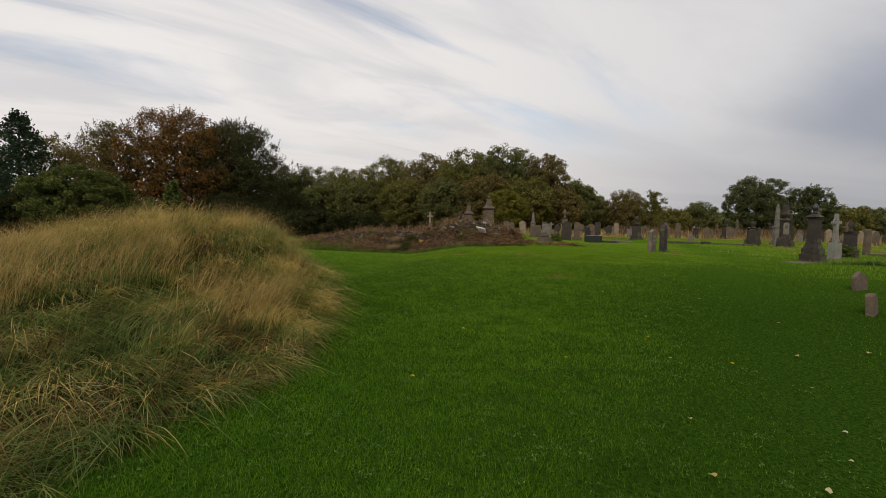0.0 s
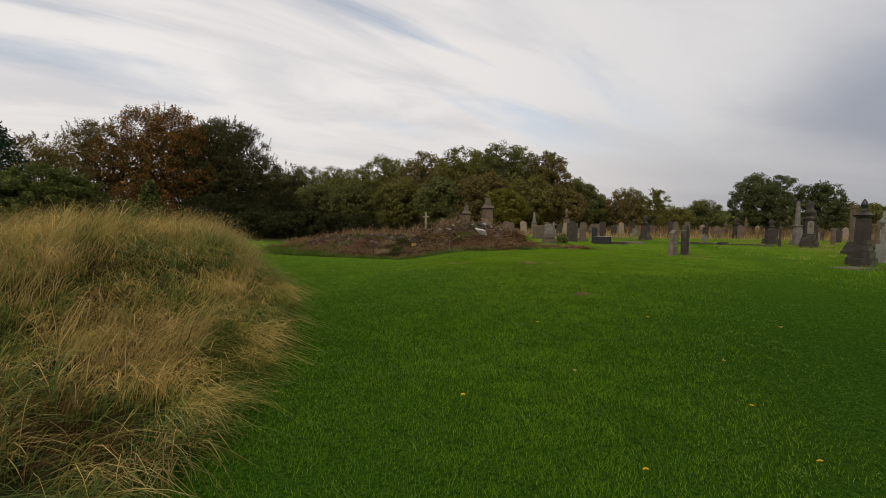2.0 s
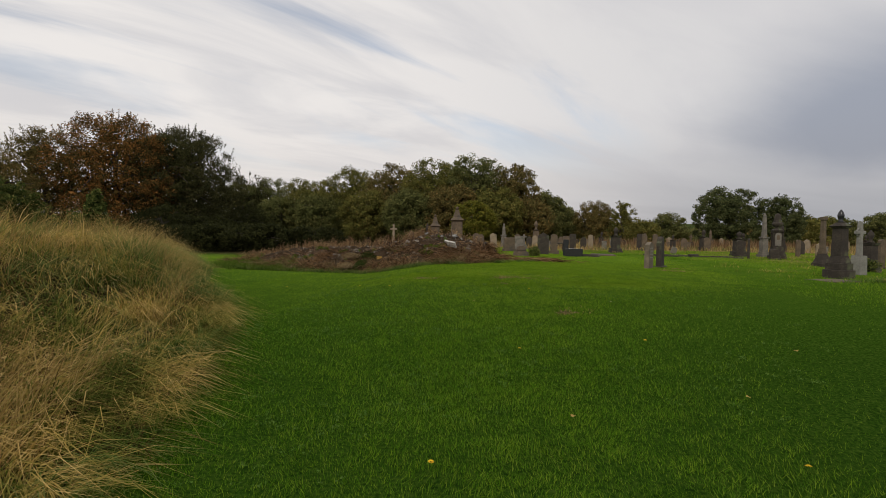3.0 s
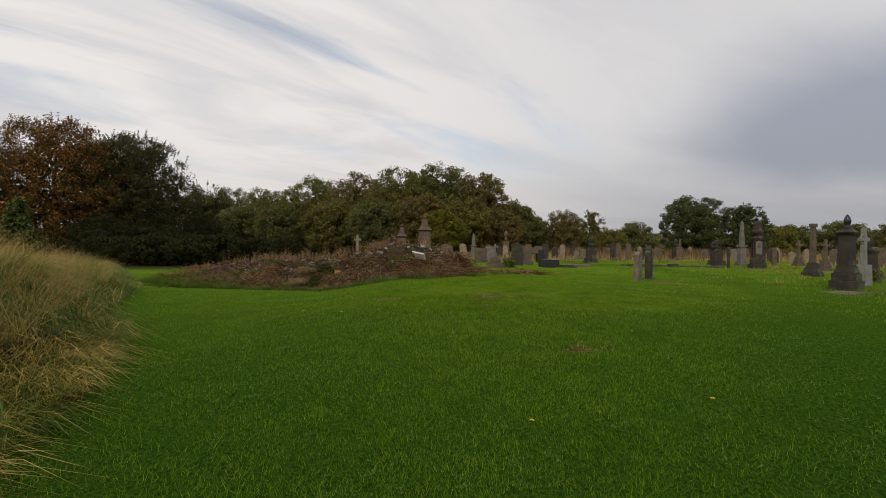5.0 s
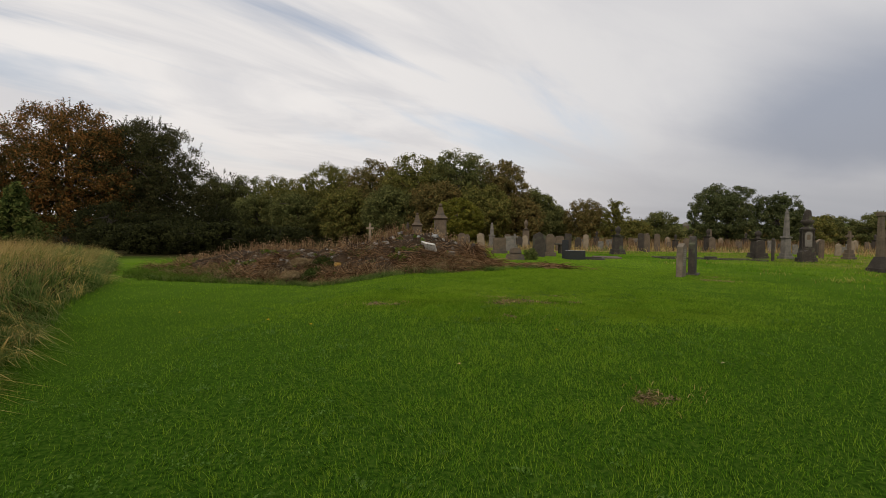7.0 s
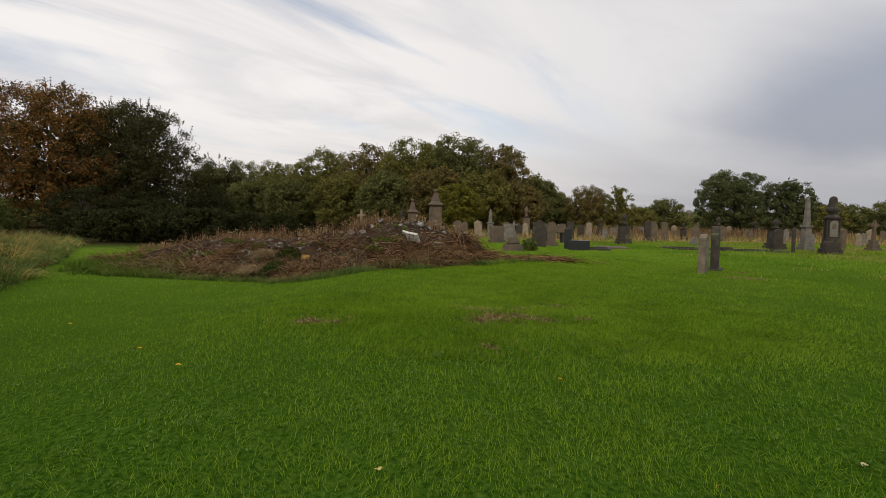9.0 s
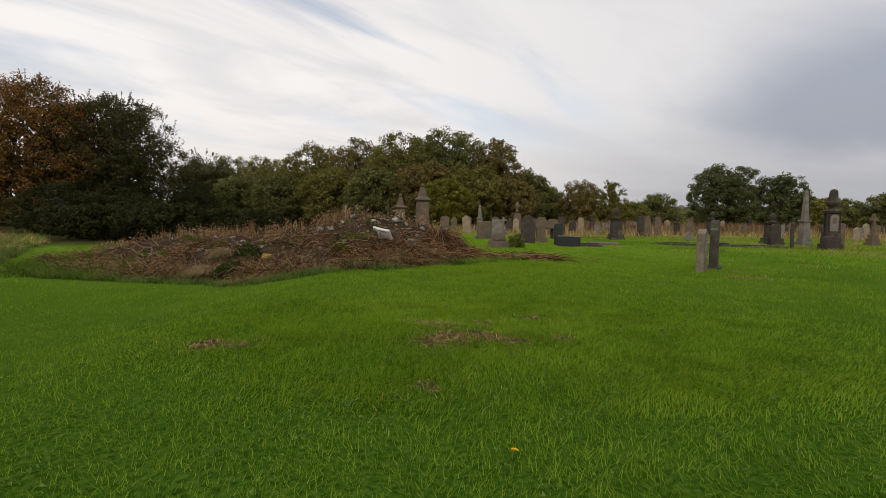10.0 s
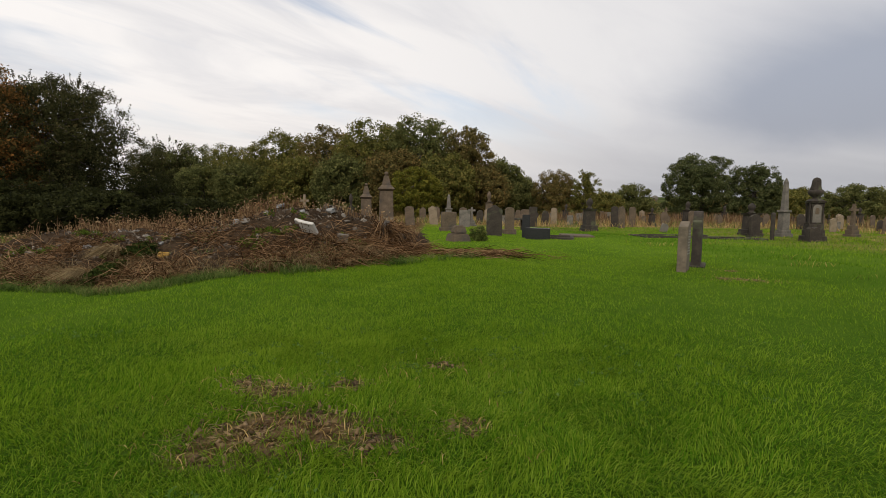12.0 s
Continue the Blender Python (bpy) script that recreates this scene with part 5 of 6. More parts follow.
def draped_monument(x, y, turn):
    """A blackened monument: crumbling steps, a pedestal with a pale panel between columns, a cornice and an urn under a cloth."""
    rng = np.random.default_rng(405)
    root = set_thing("urn_monument", "tall blackened monument with a draped urn and pale panel", x, y, turn, category="monument")
    z = 0.0
    for w, d, h, n in ((1.24, 1.05, 0.30, 3), (1.02, 0.92, 0.28, 3), (0.86, 0.80, 0.26, 2)):
        for i in range(n):
            ob = part("step_block", box(w / n - 0.012, d * rng.uniform(0.94, 1.03), h, 0.03, 0.008, rng), BLACKENED, root)
            ob.matrix_basis = pose(w * ((i + 0.5) / n - 0.5), rng.normal(0, 0.015), z, 0, 0, rng.normal(0, 1.5))
        z += h - 0.004
    body = 0.96
    ped = part("pedestal", taper(0.66, 0.62, body), BLACKENED, root)
    ped.matrix_basis = pose(0, 0, z)
    frame_arch = part("panel_frame", profile(outline(0.58, 0.90, "round"), 0.04, 0.01), BLACKENED, ped)
    frame_arch.matrix_basis = pose(0, -0.325, 0.05, 0.8)
    panel = part("inscription_panel", profile(outline(0.49, 0.81, "round"), 0.04, 0.008), GREY_STONE, ped, "pale grey round-headed panel")
    panel.matrix_basis = pose(0, -0.335, 0.09, 0.8)
    ring = part("roundel", profile(outline(0.24, 0.30, "round"), 0.02, 0.006), SANDSTONE, ped, "worn carved roundel")
    ring.matrix_basis = pose(0, -0.352, 0.46, 0.8)
    for sx in (-0.385, 0.385):
        for sy in (-0.25, 0.25):
            col = part("column", turned([(0.062, 0), (0.062, 0.05), (0.042, 0.08), (0.038, 0.80), (0.05, 0.84), (0.066, 0.88), (0.066, body)], 10), BLACKENED, root)
            col.matrix_basis = pose(sx, sy, z)
    z += body - 0.003
    part("cornice", taper(0.80, 0.92, 0.10), BLACKENED, root).matrix_basis = pose(0, 0, z)
    z += 0.097
    part("cap", taper(0.84, 0.50, 0.12), BLACKENED, root).matrix_basis = pose(0, 0, z)
    z += 0.117
    bowl = [(0.20, 0), (0.16, 0.05), (0.30, 0.12), (0.44, 0.24), (0.46, 0.32), (0.40, 0.38), (0.30, 0.40)]
    part("urn", turned(bowl, 18), BLACKENED, root).matrix_basis = pose(0, 0, z)
    cloth = turned([(0.36, 0), (0.31, 0.10), (0.27, 0.24), (0.26, 0.38), (0.24, 0.48), (0.17, 0.56), (0.03, 0.60)], 30)
    for v in cloth.verts:
        a = math.atan2(v.co.y, v.co.x)
        k = 1 + (0.13 * math.sin(5 * a + 3 * v.co.z) + 0.07 * math.sin(11 * a)) * (1 - v.co.z / 0.75)
        v.co.x, v.co.y = v.co.x * k, v.co.y * k * 0.9
        v.co.z -= 0.10 * max(0, math.sin(3 * a + 1)) * (1 - v.co.z / 0.6)
    part("drapery", cloth, BLACKENED, root, "carved stone cloth in folds").matrix_basis = pose(0, 0, z + 0.36)
    root.matrix_basis = root.matrix_basis @ Matrix.Diagonal((0.70, 0.70, 1.0, 1.0))
    return root


def cross_monument(x, y, h, mat, label, turn=0.0, base=0.55, lean=0.0, ring=False):
    root = set_thing("cross_monument", label, x, y, turn, lean, category="stone cross")
    z = stepped(root, ((base * 1.3, base * 1.1, h * 0.10), (base, base * 0.85, h * 0.13), (base * 0.74, base * 0.66, h * 0.13)), mat)
    s = base * 0.30
    shaft = h - z
    ob = part("shaft", taper(s * 1.25, s * 0.9, shaft, 0.015), mat, root)
    ob.matrix_basis = pose(0, 0, z)
    arm = part("arms", box(base * 1.05, s * 0.85, s * 0.9, 0.015), mat, root)
    arm.matrix_basis = pose(0, 0, z + shaft * 0.66)
    if ring:
        bm = bmesh.new()
        pts = [(base * 0.34 * math.cos(t), 0, base * 0.34 * math.sin(t)) for t in np.linspace(0, 2 * math.pi, 17)]
        tube(bm, pts, [s * 0.22] * 17, 6)
        rg = part("ring", bm, mat, root)
        rg.matrix_basis = pose(0, 0, z + shaft * 0.66 + s * 0.45)
    return root


def kerb_set(x, y, w, l, mat, turn=0.0, label="low stone kerb round a grave"):
    root = set_thing("grave_kerb", label, x, y, turn, category="grave kerb", sink=0.11)
    for i, (px, py, ww, ll) in enumerate(((0, -l / 2, w, 0.13), (0, l / 2, w, 0.13), (-w / 2 + 0.065, 0, 0.13, l - 0.14), (w / 2 - 0.065, 0, 0.13, l - 0.14))):
        ob = part("kerb", box(ww, ll, 0.20, 0.02), mat, root)
        ob.matrix_basis = pose(px, py, 0)
    return root


def build_graves():
    S, B, G, P, F = SANDSTONE, BLACKENED, GREY_STONE, PALE_STONE, BUFF
    # two stones back to back by the mown way
    headstone(7.58, 24.25, 0.74, 1.12, 0.19, "peaked", TAN_STONE, "grey sandstone headstone with worn pale lettering", 58, 1.5, lines=9)
    headstone(8.4, 25.25, 0.72, 1.38, 0.20, "shouldered", B, "dark-stained sandstone headstone with carved round top", 60, -1.0, plinth=0.10)
    # small stones near the start
    headstone(7.45, 8.95, 0.44, 0.44, 0.13, "broken", S, "short broken sandstone marker, tilted", 48, 4, -5)
    headstone(8.8, 11.45, 0.44, 0.48, 0.11, "ogee", S, "small brown headstone with wavy top", 30, -4, -5)
    # large pedestal with finial, and its neighbours
    m = set_thing("pedestal_monument", "blackened stone pedestal monument with a pointed finial", 13.25, 21.45, 18, category="monument")
    z = stepped(m, ((0.68, 0.68, 0.34), (0.58, 0.58, 0.24)), B)
    part("plinth", taper(0.52, 0.39, 0.26, 0.02), B, m).matrix_basis = pose(0, 0, z)
    part("shaft", taper(0.37, 0.33, 0.98), B, m).matrix_basis = pose(0, 0, z + 0.257)
    part("cornice", taper(0.37, 0.50, 0.08), B, m).matrix_basis = pose(0, 0, z + 1.234)
    part("cap", taper(0.50, 0.20, 0.13), B, m).matrix_basis = pose(0, 0, z + 1.311)
    part("finial", turned([(0.08, 0), (0.10, 0.03), (0.06, 0.08), (0.10, 0.18), (0.11, 0.26), (0.08, 0.36), (0.02, 0.46)], 10), BLACK_GRANITE, m, "darker pointed finial").matrix_basis = pose(0, 0, z + 1.438)
    ledger = set_thing("ledger_slab", "flat grave slab sunk in the grass", 12, 19.9, 18, category="grave slab", sink=0.05)
    part("slab", box(1.3, 0.9, 0.10, 0.02), S, ledger)
    cr = set_thing("cross_monument", "pale stone cross on a square block", 14.75, 22.6, 18, category="stone cross")
    part("block", taper(0.38, 0.35, 0.76), P, cr)
    part("shaft", taper(0.17, 0.13, 1.26), P, cr).matrix_basis = pose(0, 0, 0.757)
    part("arms", box(0.46, 0.13, 0.13, 0.03), P, cr).matrix_basis = pose(0, 0, 1.56)
    bm = bmesh.new()
    tube(bm, [(0.17 * math.cos(t), 0, 0.17 * math.sin(t)) for t in np.linspace(0, 2 * math.pi, 17)], [0.035] * 17, 6)
    part("ring", bm, P, cr).matrix_basis = pose(0, 0, 1.62)
    urn_monument(16.4, 24.3, 1.75, B, "dark pedestal monument with rounded top", 15, 0.48, 2)
    headstone(17.9, 26.9, 0.45, 0.85, 0.14, "round", B, "dark round-topped stone headstone in grass", 20)
    headstone(18.5, 26.5, 0.26, 1.35, 0.2, "round", S, "slim weathered sandstone grave post", 10, 2)
    kerb_set(19.4, 25.6, 1.2, 2.2, S, 15)
    # broken column on a sloping base
    col = set_thing("column_monument", "dark broken stone column on a stepped base", 17.1, 28.2, 12, category="monument")
    z = stepped(col, ((0.62, 0.62, 0.20),), B)
    part("plinth", taper(0.56, 0.27, 0.45), B, col).matrix_basis = pose(0, 0, z)
    part("shaft", taper(0.21, 0.17, 1.62), S, col).matrix_basis = pose(0, 0, z + 0.447)
    part("capital", box(0.24, 0.24, 0.16, 0.02), S, col).matrix_basis = pose(0, 0, z + 2.064)
    tree(15.9, 24.0, 0.75, 0.55, LEAF_BUSH, "low dark green bush beside a grave", 0.0, 40, 40, 0.035, 0.45, 88, name="bush")
    tree(3.72, 31.92, 0.7, 0.4, LEAF_BUSH, "low green bush beside a grave", 0.0, 40, 40, 0.035, 0.5, 89, name="bush")
    cross_monument(21.97, 33.92, 1.82, S, "weathered stone cross leaning slightly", 10, 0.5, 2.0)
    cross_monument(25.64, 41.23, 1.89, S, "weathered stone cross among dry grass", 8, 0.5, ring=True)
    headstone(24.33, 41.87, 0.30, 1.32, 0.16, "round", S, "slim weathered sandstone headstone in grass", 10)
    # urn monument, its low neighbours and the obelisk
    draped_monument(19.5, 36.1, -14)
    urn_monument(20.25, 36.9, 2.30, B, "dark narrow pedestal monument in grass", -8, 0.42, 2)
    headstone(18.9, 35.3, 0.50, 0.76, 0.4, "broken", B, "low crumbling dark stone block", -10, 2)
    obelisk(20.9, 40.1, 3.17, G, "grey stone obelisk on a stepped pedestal", 5, 0.57)
    headstone(18.35, 37.2, 0.38, 1.38, 0.15, "round", B, "tall dark narrow headstone in grass", 62)
    urn_monument(19.5, 40.7, 1.84, B, "dark pedestal monument with flat cap", 0, 0.8, 2)
    headstone(18.95, 39.5, 0.52, 1.24, 0.16, "round", B, "dark round-topped stone headstone in grass", 5, plinth=0.12)
    kerb_set(16.49, 37.18, 2.2, 1.6, B, 6)
    kerb_set(13.52, 38.36, 2.6, 1.7, B, 4)
    b = set_thing("stone_block", "small dark stone block in the grass", 14.74, 37.01, 10, category="stone block")
    part("block", box(0.6, 0.35, 0.24, 0.04), B, b)
    headstone(27.03, 34.89, 0.44, 0.71, 0.14, "broken", B, "low broken dark headstone in grass", 20, 6)
    # stones east of the heap
    headstone(5.01, 37.51, 0.74, 1.51, 0.14, "ogee", B, "large dark grey headstone with shaped top", 4, 0.6)
    headstone(6.16, 40.24, 0.49, 1.48, 0.14, "round", S, "round-topped sandstone headstone on a plinth", 8, plinth=0.30)
    blk = set_thing("granite_headstone", "low polished black granite headstone block", 6.77, 35.84, -14, category="gravestone")
    part("block", box(1.08, 0.22, 0.56, 0.012), BLACK_GRANITE, blk)
    headstone(6.45, 37.0, 0.36, 1.12, 0.14, "flat", BLACK_GRANITE, "upright black granite stone behind a low block", -10)
    kerb_set(7.94, 37.04, 1.5, 1.8, B, -14, "dark granite kerb round a grave")
    led = set_thing("ledger_slab", "flat mossy grave slab in grass", 9.34, 38.77, -8, category="grave slab", sink=0.04)
    part("slab", box(1.5, 1.9, 0.13, 0.03), S, led)
    tb = set_thing("table_tomb", "dark table tomb with a flat slab", 7.33, 45.22, 5, category="tomb")
    part("top", box(1.35, 0.75, 0.10, 0.02), B, tb).matrix_basis = pose(0, 0, 0.70)
    for sx in (-0.5, 0.5):
        part("leg", box(0.22, 0.6, 0.703, 0.02), B, tb).matrix_basis = pose(sx, 0, 0)
    st = set_thing("stump_stone", "rough mossy stump of a gravestone", 2.98, 31.75, 20, category="gravestone")
    part("base", taper(0.75, 0.62, 0.32, 0.04), S, st)
    part("block", taper(0.52, 0.36, 0.30, 0.05), S, st).matrix_basis = pose(0.02, 0, 0.317)
    sq = set_thing("pedestal_stone", "squat square sandstone grave pedestal", 2.92, 40.41, 6, category="gravestone")
    stepped(sq, ((0.95, 0.7, 0.22), (0.78, 0.55, 0.82)), S)
    cross_monument(4.84, 49.02, 1.38, G, "small grey stone cross", 5, 0.5)
    headstone(4.18, 48.09, 0.53, 1.33, 0.14, "round", S, "round-topped sandstone headstone in grass", 5)
    obelisk(3.47, 56.61, 2.46, G, "slim grey column on a pedestal", 5, 0.7)
    headstone(9.52, 50.71, 0.57, 1.53, 0.14, "flat", B, "dark square-topped headstone in dry grass", 3)
    headstone(12.81, 57.99, 0.52, 1.49, 0.14, "round", F, "pale buff round-topped headstone", 5)
    urn_monument(11.7, 44.3, 2.08, B, "dark monument with shoulders and an urn", 2, 0.77, 2)
    headstone(15.86, 51.45, 0.52, 1.61, 0.14, "round", B, "dark round-topped stone headstone in grass", 6)
    headstone(15.67, 49.51, 0.45, 1.62, 0.18, "broken", S, "broken pale-faced monument in dry grass", 4)
    headstone(17.98, 53.42, 0.51, 1.60, 0.14, "round", S, "brown round-topped headstone in dry grass", 6)
    headstone(15.65, 42.88, 0.44, 0.55, 0.14, "broken", G, "small grey stone leaning in grass", 12, 20)
    urn_monument(23.43, 55.41, 2.16, B, "dark urn monument in dry grass", 0, 0.75, 2)
    # monuments behind the heap
    cross_monument(-7.4, 51.3, 2.55, F, "sandstone cross on a block behind the heap", 0, 0.62)
    urn_monument(-4.4, 54, 2.75, B, "small urn monument behind the heap", 0, 0.6, 2)
    for x, y, h in ((-4.2, 62.0, 3.95), (-1.3, 50.6, 3.80)):
        r = set_thing("pinnacle_monument", "tall buff stone pinnacle monument with carved cap", x, y, 6, category="monument")
        z = stepped(r, ((1.25, 1.25, 0.25), (1.05, 1.05, 0.25)), F)
        part("pedestal", taper(1.04, 0.96, h * 0.50), S, r).matrix_basis = pose(0, 0, z)
        z += h * 0.50 - 0.003
        part("cornice", taper(0.90, 1.24, 0.16), S, r).matrix_basis = pose(0, 0, z)
        part("gable", taper(1.24, 0.66, 0.30), S, r).matrix_basis = pose(0, 0, z + 0.157)
        z += 0.454
        part("spire", taper(0.66, 0.32, h - z - 0.28), S, r).matrix_basis = pose(0, 0, z)
        part("finial", turned([(0.06, 0), (0.14, 0.10), (0.15, 0.2), (0.08, 0.28), (0.01, 0.30)], 10), S, r).matrix_basis = pose(0, 0, h - 0.283)
    headstone(-5.6, 50.5, 0.60, 1.90, 0.15, "gothic", S, "pointed sandstone headstone behind the heap", 0)
    urn_monument(8.01, 66.4, 3.21, S, "buff urn monument near the wood", 0, 0.9, 3)
    # rows of far stones, each one a copy of a few kinds
    rng = np.random.default_rng(91)
    kinds = [headstone(12.0, 66.0, 0.62, 1.35, 0.14, "round", S, "weathered round-topped headstone in dry grass"),
             headstone(15.0, 67.0, 0.60, 1.25, 0.14, "gothic", B, "blackened pointed headstone in dry grass"),
             headstone(18.0, 66.0, 0.62, 1.30, 0.14, "shouldered", S, "weathered shouldered headstone in dry grass", plinth=0.15),
             headstone(21.0, 67.5, 0.70, 1.15, 0.14, "flat", G, "grey square-topped headstone in dry grass"),
             headstone(24.0, 66.0, 0.60, 1.40, 0.14, "ogee", F, "buff headstone with shaped top in dry grass"),
             cross_monument(27.0, 67.0, 1.75, S, "weathered stone cross in dry grass", 0, 0.45),
             obelisk(30.0, 68.5, 2.4, S, "small sandstone obelisk in dry grass", 0, 0.6),
             urn_monument(33.0, 66.5, 2.0, B, "blackened urn monument in dry grass", 0, 0.62, 2)]
    odds = np.array([5, 7, 4, 2, 1.5, 1.2, 0.8, 2])
    for row in range(7):
        yy = 46 + row * 4.8
        for col in range(34):
            x = (8 if row > 1 else 27) + col * 1.75 + rng.normal(0, 0.45)
            y = yy + rng.normal(0, 1.1) - 0.12 * (x - 20)
            if rng.uniform() < 0.36 or x > 72 or (x < 24 and y < 53):
                continue
            k = kinds[rng.choice(8, p=odds / odds.sum())]
            ob = copy_thing(k, pose(x, y, ground_z(x, y) - 0.05, rng.normal(0, 2), rng.normal(0, 3), rng.normal(4, 6)) @ Matrix.Scale(rng.uniform(0.55, 1.0), 4))
    for x, y, k in ((31.5, 41.0, 0), (33.0, 43.5, 3), (35.5, 42.0, 1), (37.0, 46.0, 7), (34.5, 48.5, 2), (39.5, 45.0, 0), (41.0, 49.0, 4), (31.0, 52.5, 1), (36.5, 36.0, 2), (44.5, 47.5, 7), (46.5, 43.0, 0), (29.0, 55.0, 3), (23.4, 54.5, 0), (21.8, 56.0, 2), (2.4, 55.5, 0), (1.2, 62.0, 2), (6.2, 57.5, 1), (8.9, 58.5, 0), (7.4, 62.5, 4), (11.8, 57.0, 1), (0.6, 47.5, 0), (4.2, 46.8, 3), (10.9, 63.0, 2), (2.2, 49.8, 4), (9.2, 52.8, 0)):
        copy_thing(kinds[k], pose(x, y, ground_z(x, y) - 0.05, rng.normal(0, 2), rng.normal(0, 3), rng.normal(4, 8)))


def build_dry_grass():
    rng = np.random.default_rng(41)
    n = 42000
    x, y = rng.uniform(-4, 80, n), rng.uniform(44, 96, n)
    k = rng.uniform(0, 1, n) < smooth(-0.5, 0.5, wobble(x, y, 3.5, 50) + (y - 52 - 0.05 * (30 - x)) / 7)
    x, y = x[k], y[k]
    m = len(x)
    kind = rng.uniform(0, 1, m) + 0.35 * wobble(x, y, 4.5, 54)
    for pick, mat, label in ((kind < 0.5, STRAW, "tall straw-coloured dry grass among the graves"), ((kind >= 0.5) & (kind < 0.78), REDWEED, "rusty withered grass among the graves"), (kind >= 0.78, LONGGREEN, "rough olive grass among the graves")):
        k = int(pick.sum())
        blades("dry_grass", x[pick], y[pick], land(x[pick], y[pick]), rng.uniform(0.28, 0.80, k), rng.uniform(0.018, 0.04, k), rng.uniform(0, 6.28, k), rng.uniform(0.2, 1.1, k), 2, mat, label, "grass", rng)
    n = 9000
    x, y = rng.uniform(24, 60, n), rng.uniform(30, 50, n)
    k = rng.uniform(0, 1, n) < smooth(0.0, 0.6, wobble(x, y, 2.5, 51) + (x - 34) / 16)
    x, y = x[k], y[k]
    m = len(x)
    blades("dry_grass", x, y, land(x, y), rng.uniform(0.3, 0.6, m), rng.uniform(0.015, 0.03, m), rng.uniform(0, 6.28, m), rng.uniform(0.2, 0.9, m), 2, STRAW, "patchy straw-coloured grass round the graves", "grass", rng)
    n = 4000
    x, y = rng.uniform(14, 44, n), rng.normal(66, 4, n)
    k = wobble(x, y, 5, 52) > -0.1
    x, y = x[k], y[k]
    m = len(x)
    stems("dead_weeds", rng, x, y, land(x, y), rng.uniform(0.6, 1.3, m), rng.uniform(0.012, 0.025, m), rng.uniform(0, 0.3, m), "rusty dead weeds among the graves", REDWEED, "weeds", sag=0.05)
    # tussocky rough grass round the eastern graves
    n = 14000
    x, y = rng.uniform(10, 34, n), rng.uniform(14, 44, n)
    k = rng.uniform(0, 1, n) < smooth(0.15, 0.6, wobble(x, y, 1.1, 53))
    x, y = x[k], y[k]
    m = len(x)
    blades("rough_grass", x, y, land(x, y), rng.uniform(0.10, 0.26, m), rng.uniform(0.010, 0.018, m), rng.uniform(0, 6.28, m), rng.uniform(0.3, 1.0, m), 2, LONGGRASS, "tussocky rough grass round the graves", "grass", rng)
    n = 2600
    x, y = 14.2 + rng.normal(0, 0.9, n), 18.9 + rng.normal(0, 0.35, n)
    blades("rough_grass", x, y, land(x, y), rng.uniform(0.15, 0.36, n), rng.uniform(0.008, 0.015, n), rng.uniform(0, 6.28, n), rng.uniform(0.5, 1.2, n), 2, LONGGREEN, "olive tussock of grass beside the monument", "grass", rng)


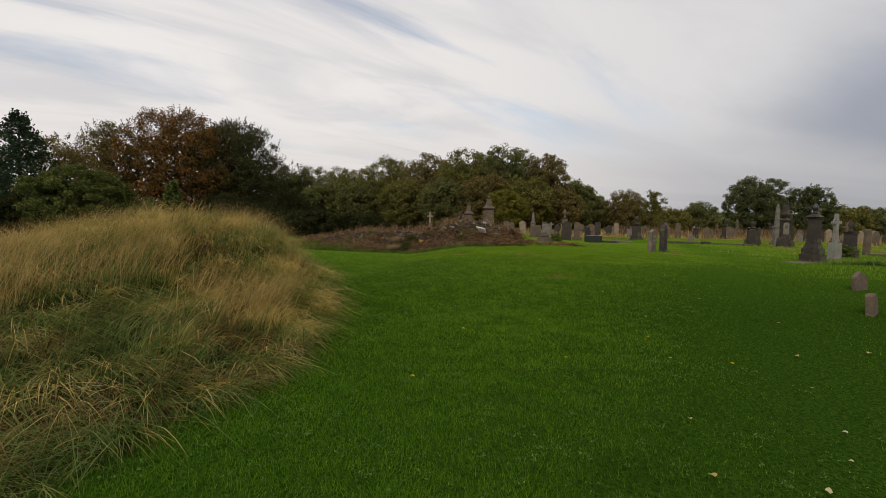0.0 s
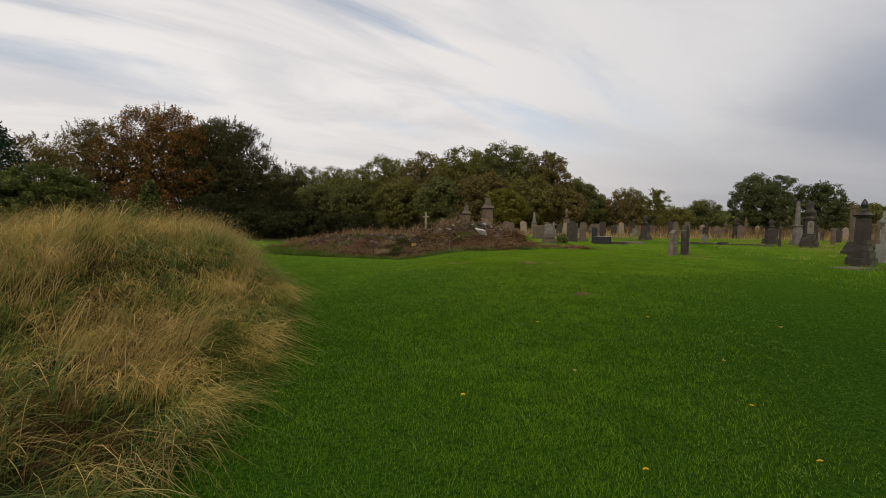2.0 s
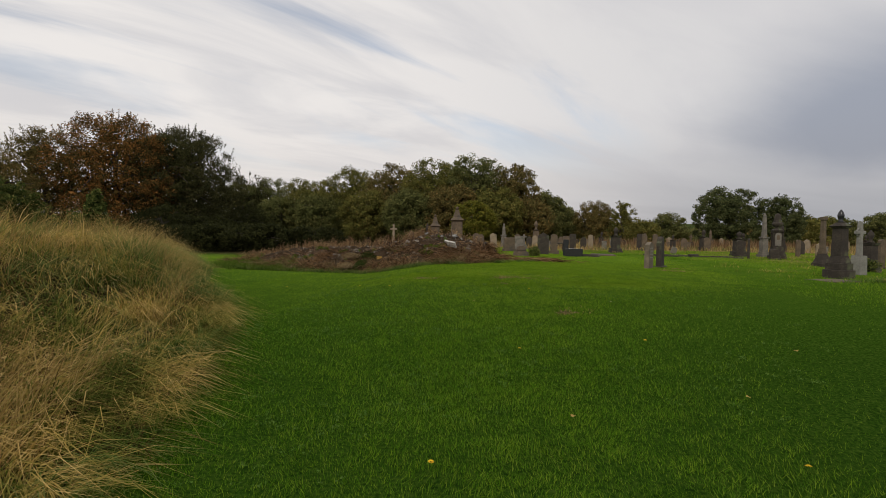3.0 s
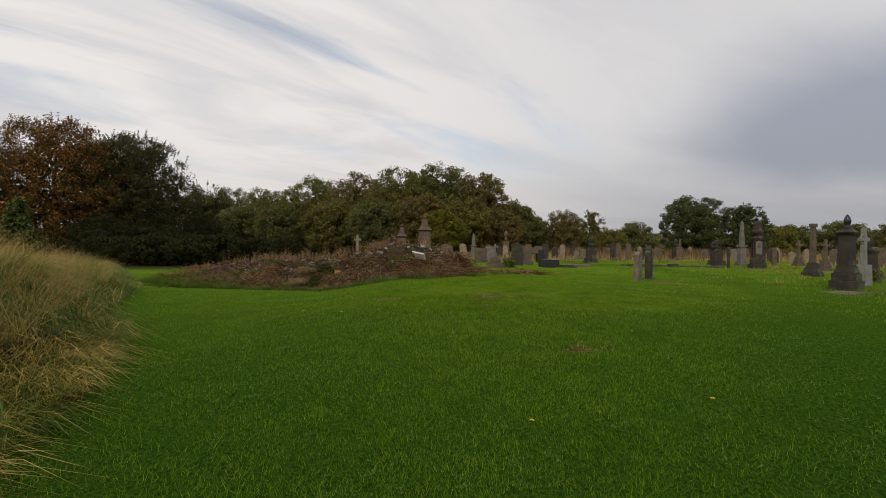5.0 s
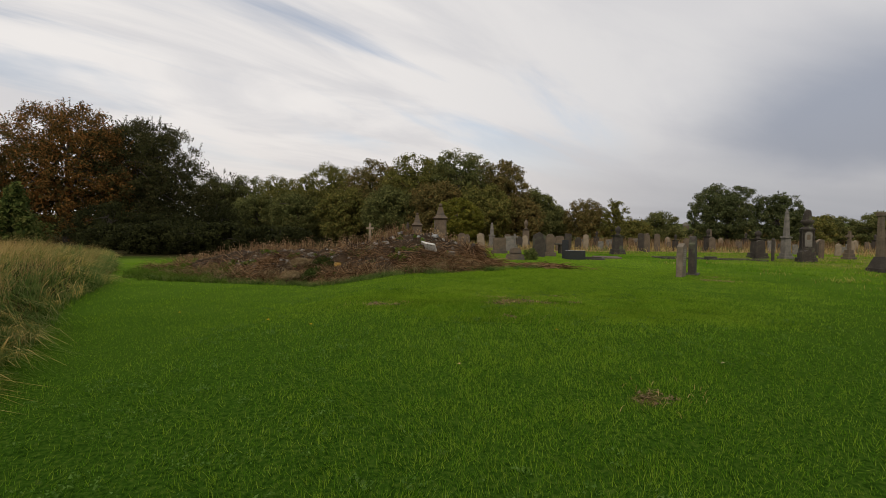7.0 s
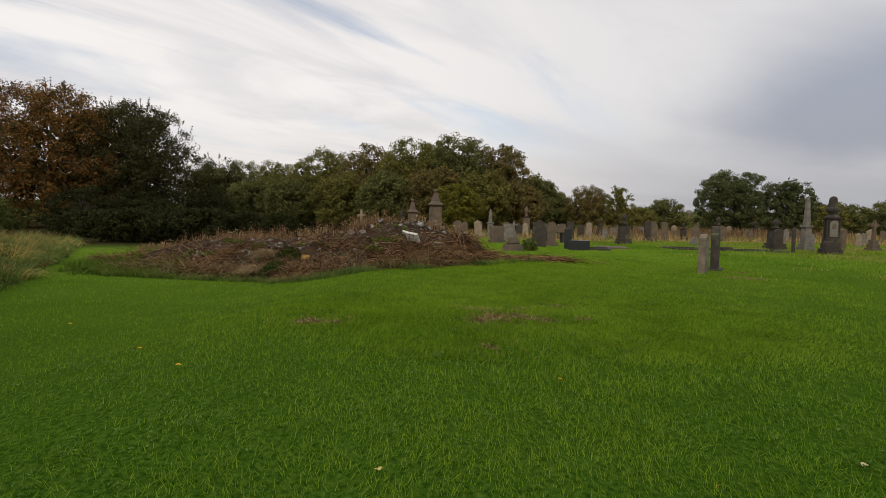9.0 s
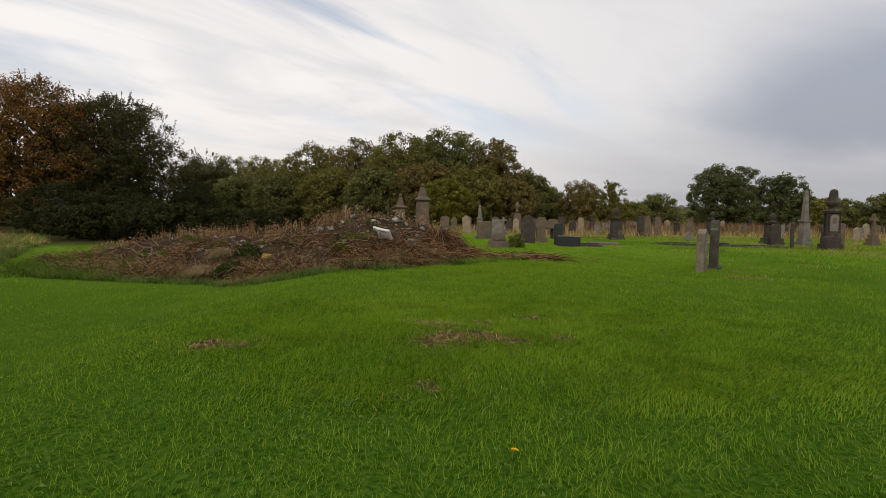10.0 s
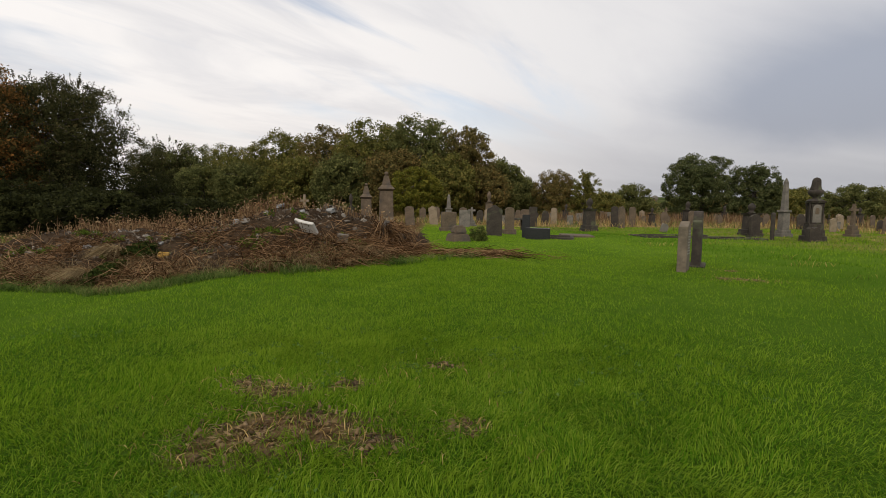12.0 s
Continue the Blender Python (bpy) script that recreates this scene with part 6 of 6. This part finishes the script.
def build_small():
    rng = np.random.default_rng(61)

    def dandelion(x, y):
        root = tagged(new("dandelion"), "open yellow dandelion in the mown grass", "flower", "dandelions in the lawn")
        root.matrix_basis = pose(x, y, ground_z(x, y))
        bm = bmesh.new()
        tube(bm, [(0, 0, 0), (0.004, 0, 0.03), (0.006, 0.002, 0.058)], [0.002, 0.002, 0.003], 5)
        part("stalk", bm, WEEDLEAF, root)
        bm = bmesh.new()
        for ring, (r, z) in enumerate(((0.022, 0.060), (0.016, 0.064), (0.009, 0.067))):
            for k in range(14):
                a = 2 * math.pi * (k + 0.5 * ring) / 14
                c, s = math.cos(a), math.sin(a)
                bm.faces.new([bm.verts.new(v) for v in ((0.004 * c, 0.004 * s, z - 0.004), (r * c - 0.003 * s, r * s + 0.003 * c, z), (r * 1.1 * c, r * 1.1 * s, z + 0.001), (r * c + 0.003 * s, r * s - 0.003 * c, z))])
        part("petals", bm, YELLOW_PETAL, root, "bright yellow petals").matrix_basis = pose(0.006, 0.002, 0)
        return root

    first = dandelion(-0.38, 3.93)
    for x, y in ((0.0, 6.1), (1.38, 4.9), (2.75, 6.4), (2.76, 5.32), (3.6, 5.6), (2.7, 9.85), (0.9, 9.4), (-1.55, 13.6), (-2.4, 14.45), (1.45, 13.4), (-5.1, 17.0)):
        copy_thing(first, pose(x, y, ground_z(x, y), rng.normal(0, 6), rng.normal(0, 6), rng.uniform(0, 360)))

    def leaf(x, y, s, turn):
        bm = bmesh.new()
        n = 5
        top = [(s * (i / n - 0.5), s * 0.32 * math.sin(math.pi * i / n) ** 0.8, 0.10 * s * math.sin(i * 1.7)) for i in range(n + 1)]
        mid = [bm.verts.new((px, 0, pz + 0.06 * s)) for px, py, pz in top]
        a = [bm.verts.new((px, py + 0.001, pz)) for px, py, pz in top]
        b = [bm.verts.new((px, -py - 0.001, pz)) for px, py, pz in top]
        for i in range(n):
            bm.faces.new((mid[i], mid[i + 1], a[i + 1], a[i]))
            bm.faces.new((b[i], b[i + 1], mid[i + 1], mid[i]))
        ob = new("fallen_leaf", me_of(bm))
        ob.data.materials.append(DEADLEAF)
        ob.matrix_basis = pose(x, y, ground_z(x, y) + 0.045, 8, -6, turn)
        return tagged(ob, "yellowed fallen leaf on the mown grass", "leaf", "fallen leaves on the lawn")

    for x, y, s in ((2.08, 2.2, 0.075), (2.83, 2.2, 0.07), (4.77, 6.3, 0.08), (5.35, 8.0, 0.07), (3.79, 3.62, 0.07), (2.3, 3.3, 0.05), (1.2, 7.2, 0.06), (3.1, 7.9, 0.06), (4.2, 4.9, 0.05), (3.4, 2.9, 0.05), (5.9, 6.6, 0.07), (4.6, 9.6, 0.06), (0.3, 12.2, 0.05), (2.9, 12.4, 0.05)):
        leaf(x, y, s, rng.uniform(0, 360))
    # clover and plantain leaves near the hump
    cs = []
    for i in range(1700):
        x, y = rng.uniform(-3.5, 5.5), rng.uniform(1.5, 18)
        if x > rng.uniform(0.5, 7.5) or x < float(meadow_edge(y)):
            continue
        if bareness(x, y) > 0.3 or wobble(x, y, 1.3, 60) < -0.1:
            continue
        for j in range(rng.integers(2, 5)):
            cs.append((x + rng.normal(0, 0.05), y + rng.normal(0, 0.05), ground_z(x, y) + 0.045))
    me = leaf_cloud(rng, np.array(cs), np.full(len(cs), 0.05), 5, 0.012, 0.3)
    me.materials.append(CLOVER)
    tagged(new("broad_weeds", me), "broad-leaved green weeds in the lawn", "weeds", kind="stuff")
    # crumbs of soil, pebbles and dead straw on the bare spots
    pts = []
    for cx, cy, r in BARE:
        for i in range(int(900 * r)):
            a, q = rng.uniform(0, 6.28), r * math.sqrt(rng.uniform())
            pts.append((cx + 1.15 * q * math.cos(a), cy + q * math.sin(a)))
    pts = np.array(pts)
    n = len(pts)
    z = land(pts[:, 0], pts[:, 1])
    s = (0.005 + 0.034 * rng.uniform(0, 1, n) ** 3)[:, None, None]
    tet = rng.normal(0, 1, (n, 4, 3))
    tet /= np.linalg.norm(tet, axis=2, keepdims=True)
    co = (np.stack([pts[:, 0], pts[:, 1], z], -1)[:, None, :] + tet * s).reshape(-1, 3)
    b = (np.arange(n) * 4)[:, None]
    me = tri_mesh("soil_crumbs", co, None, np.concatenate([b + np.array([f]) for f in ((0, 1, 2), (0, 2, 3), (0, 3, 1), (1, 3, 2))]))
    me.materials.append(EARTH)
    tagged(new("soil_crumbs", me), "crumbs of bare brown soil and pebbles", "soil", kind="stuff")
    k = rng.uniform(0, 1, n) < 0.55
    x, y = pts[k, 0] + rng.normal(0, 0.03, k.sum()), pts[k, 1] + rng.normal(0, 0.03, k.sum())
    m = len(x)
    stems("dead_straw", rng, x, y, land(x, y) + rng.uniform(0.0, 0.02, m), rng.uniform(0.02, 0.08, m), rng.uniform(0.0008, 0.0018, m), rng.uniform(1.2, 1.6, m), "dead straw on the bare spots", HAY, "straw", sag=0.05)
    x, y = np.repeat([c[0] for c in BARE], 60) + rng.normal(0, 0.26, 60 * len(BARE)), np.repeat([c[1] for c in BARE], 60) + rng.normal(0, 0.20, 60 * len(BARE))
    m = len(x)
    blades("withered_grass", x, y, land(x, y), rng.uniform(0.04, 0.09, m), rng.uniform(0.004, 0.007, m), rng.uniform(0, 6.28, m), rng.uniform(0.5, 1.3, m), 2, STRAW, "withered straw-coloured grass round the bare spots", "grass", rng)


build_trees()
hillside()
build_graves()
build_heap()
build_dry_grass()
build_meadow()
build_small()
build_lawn()
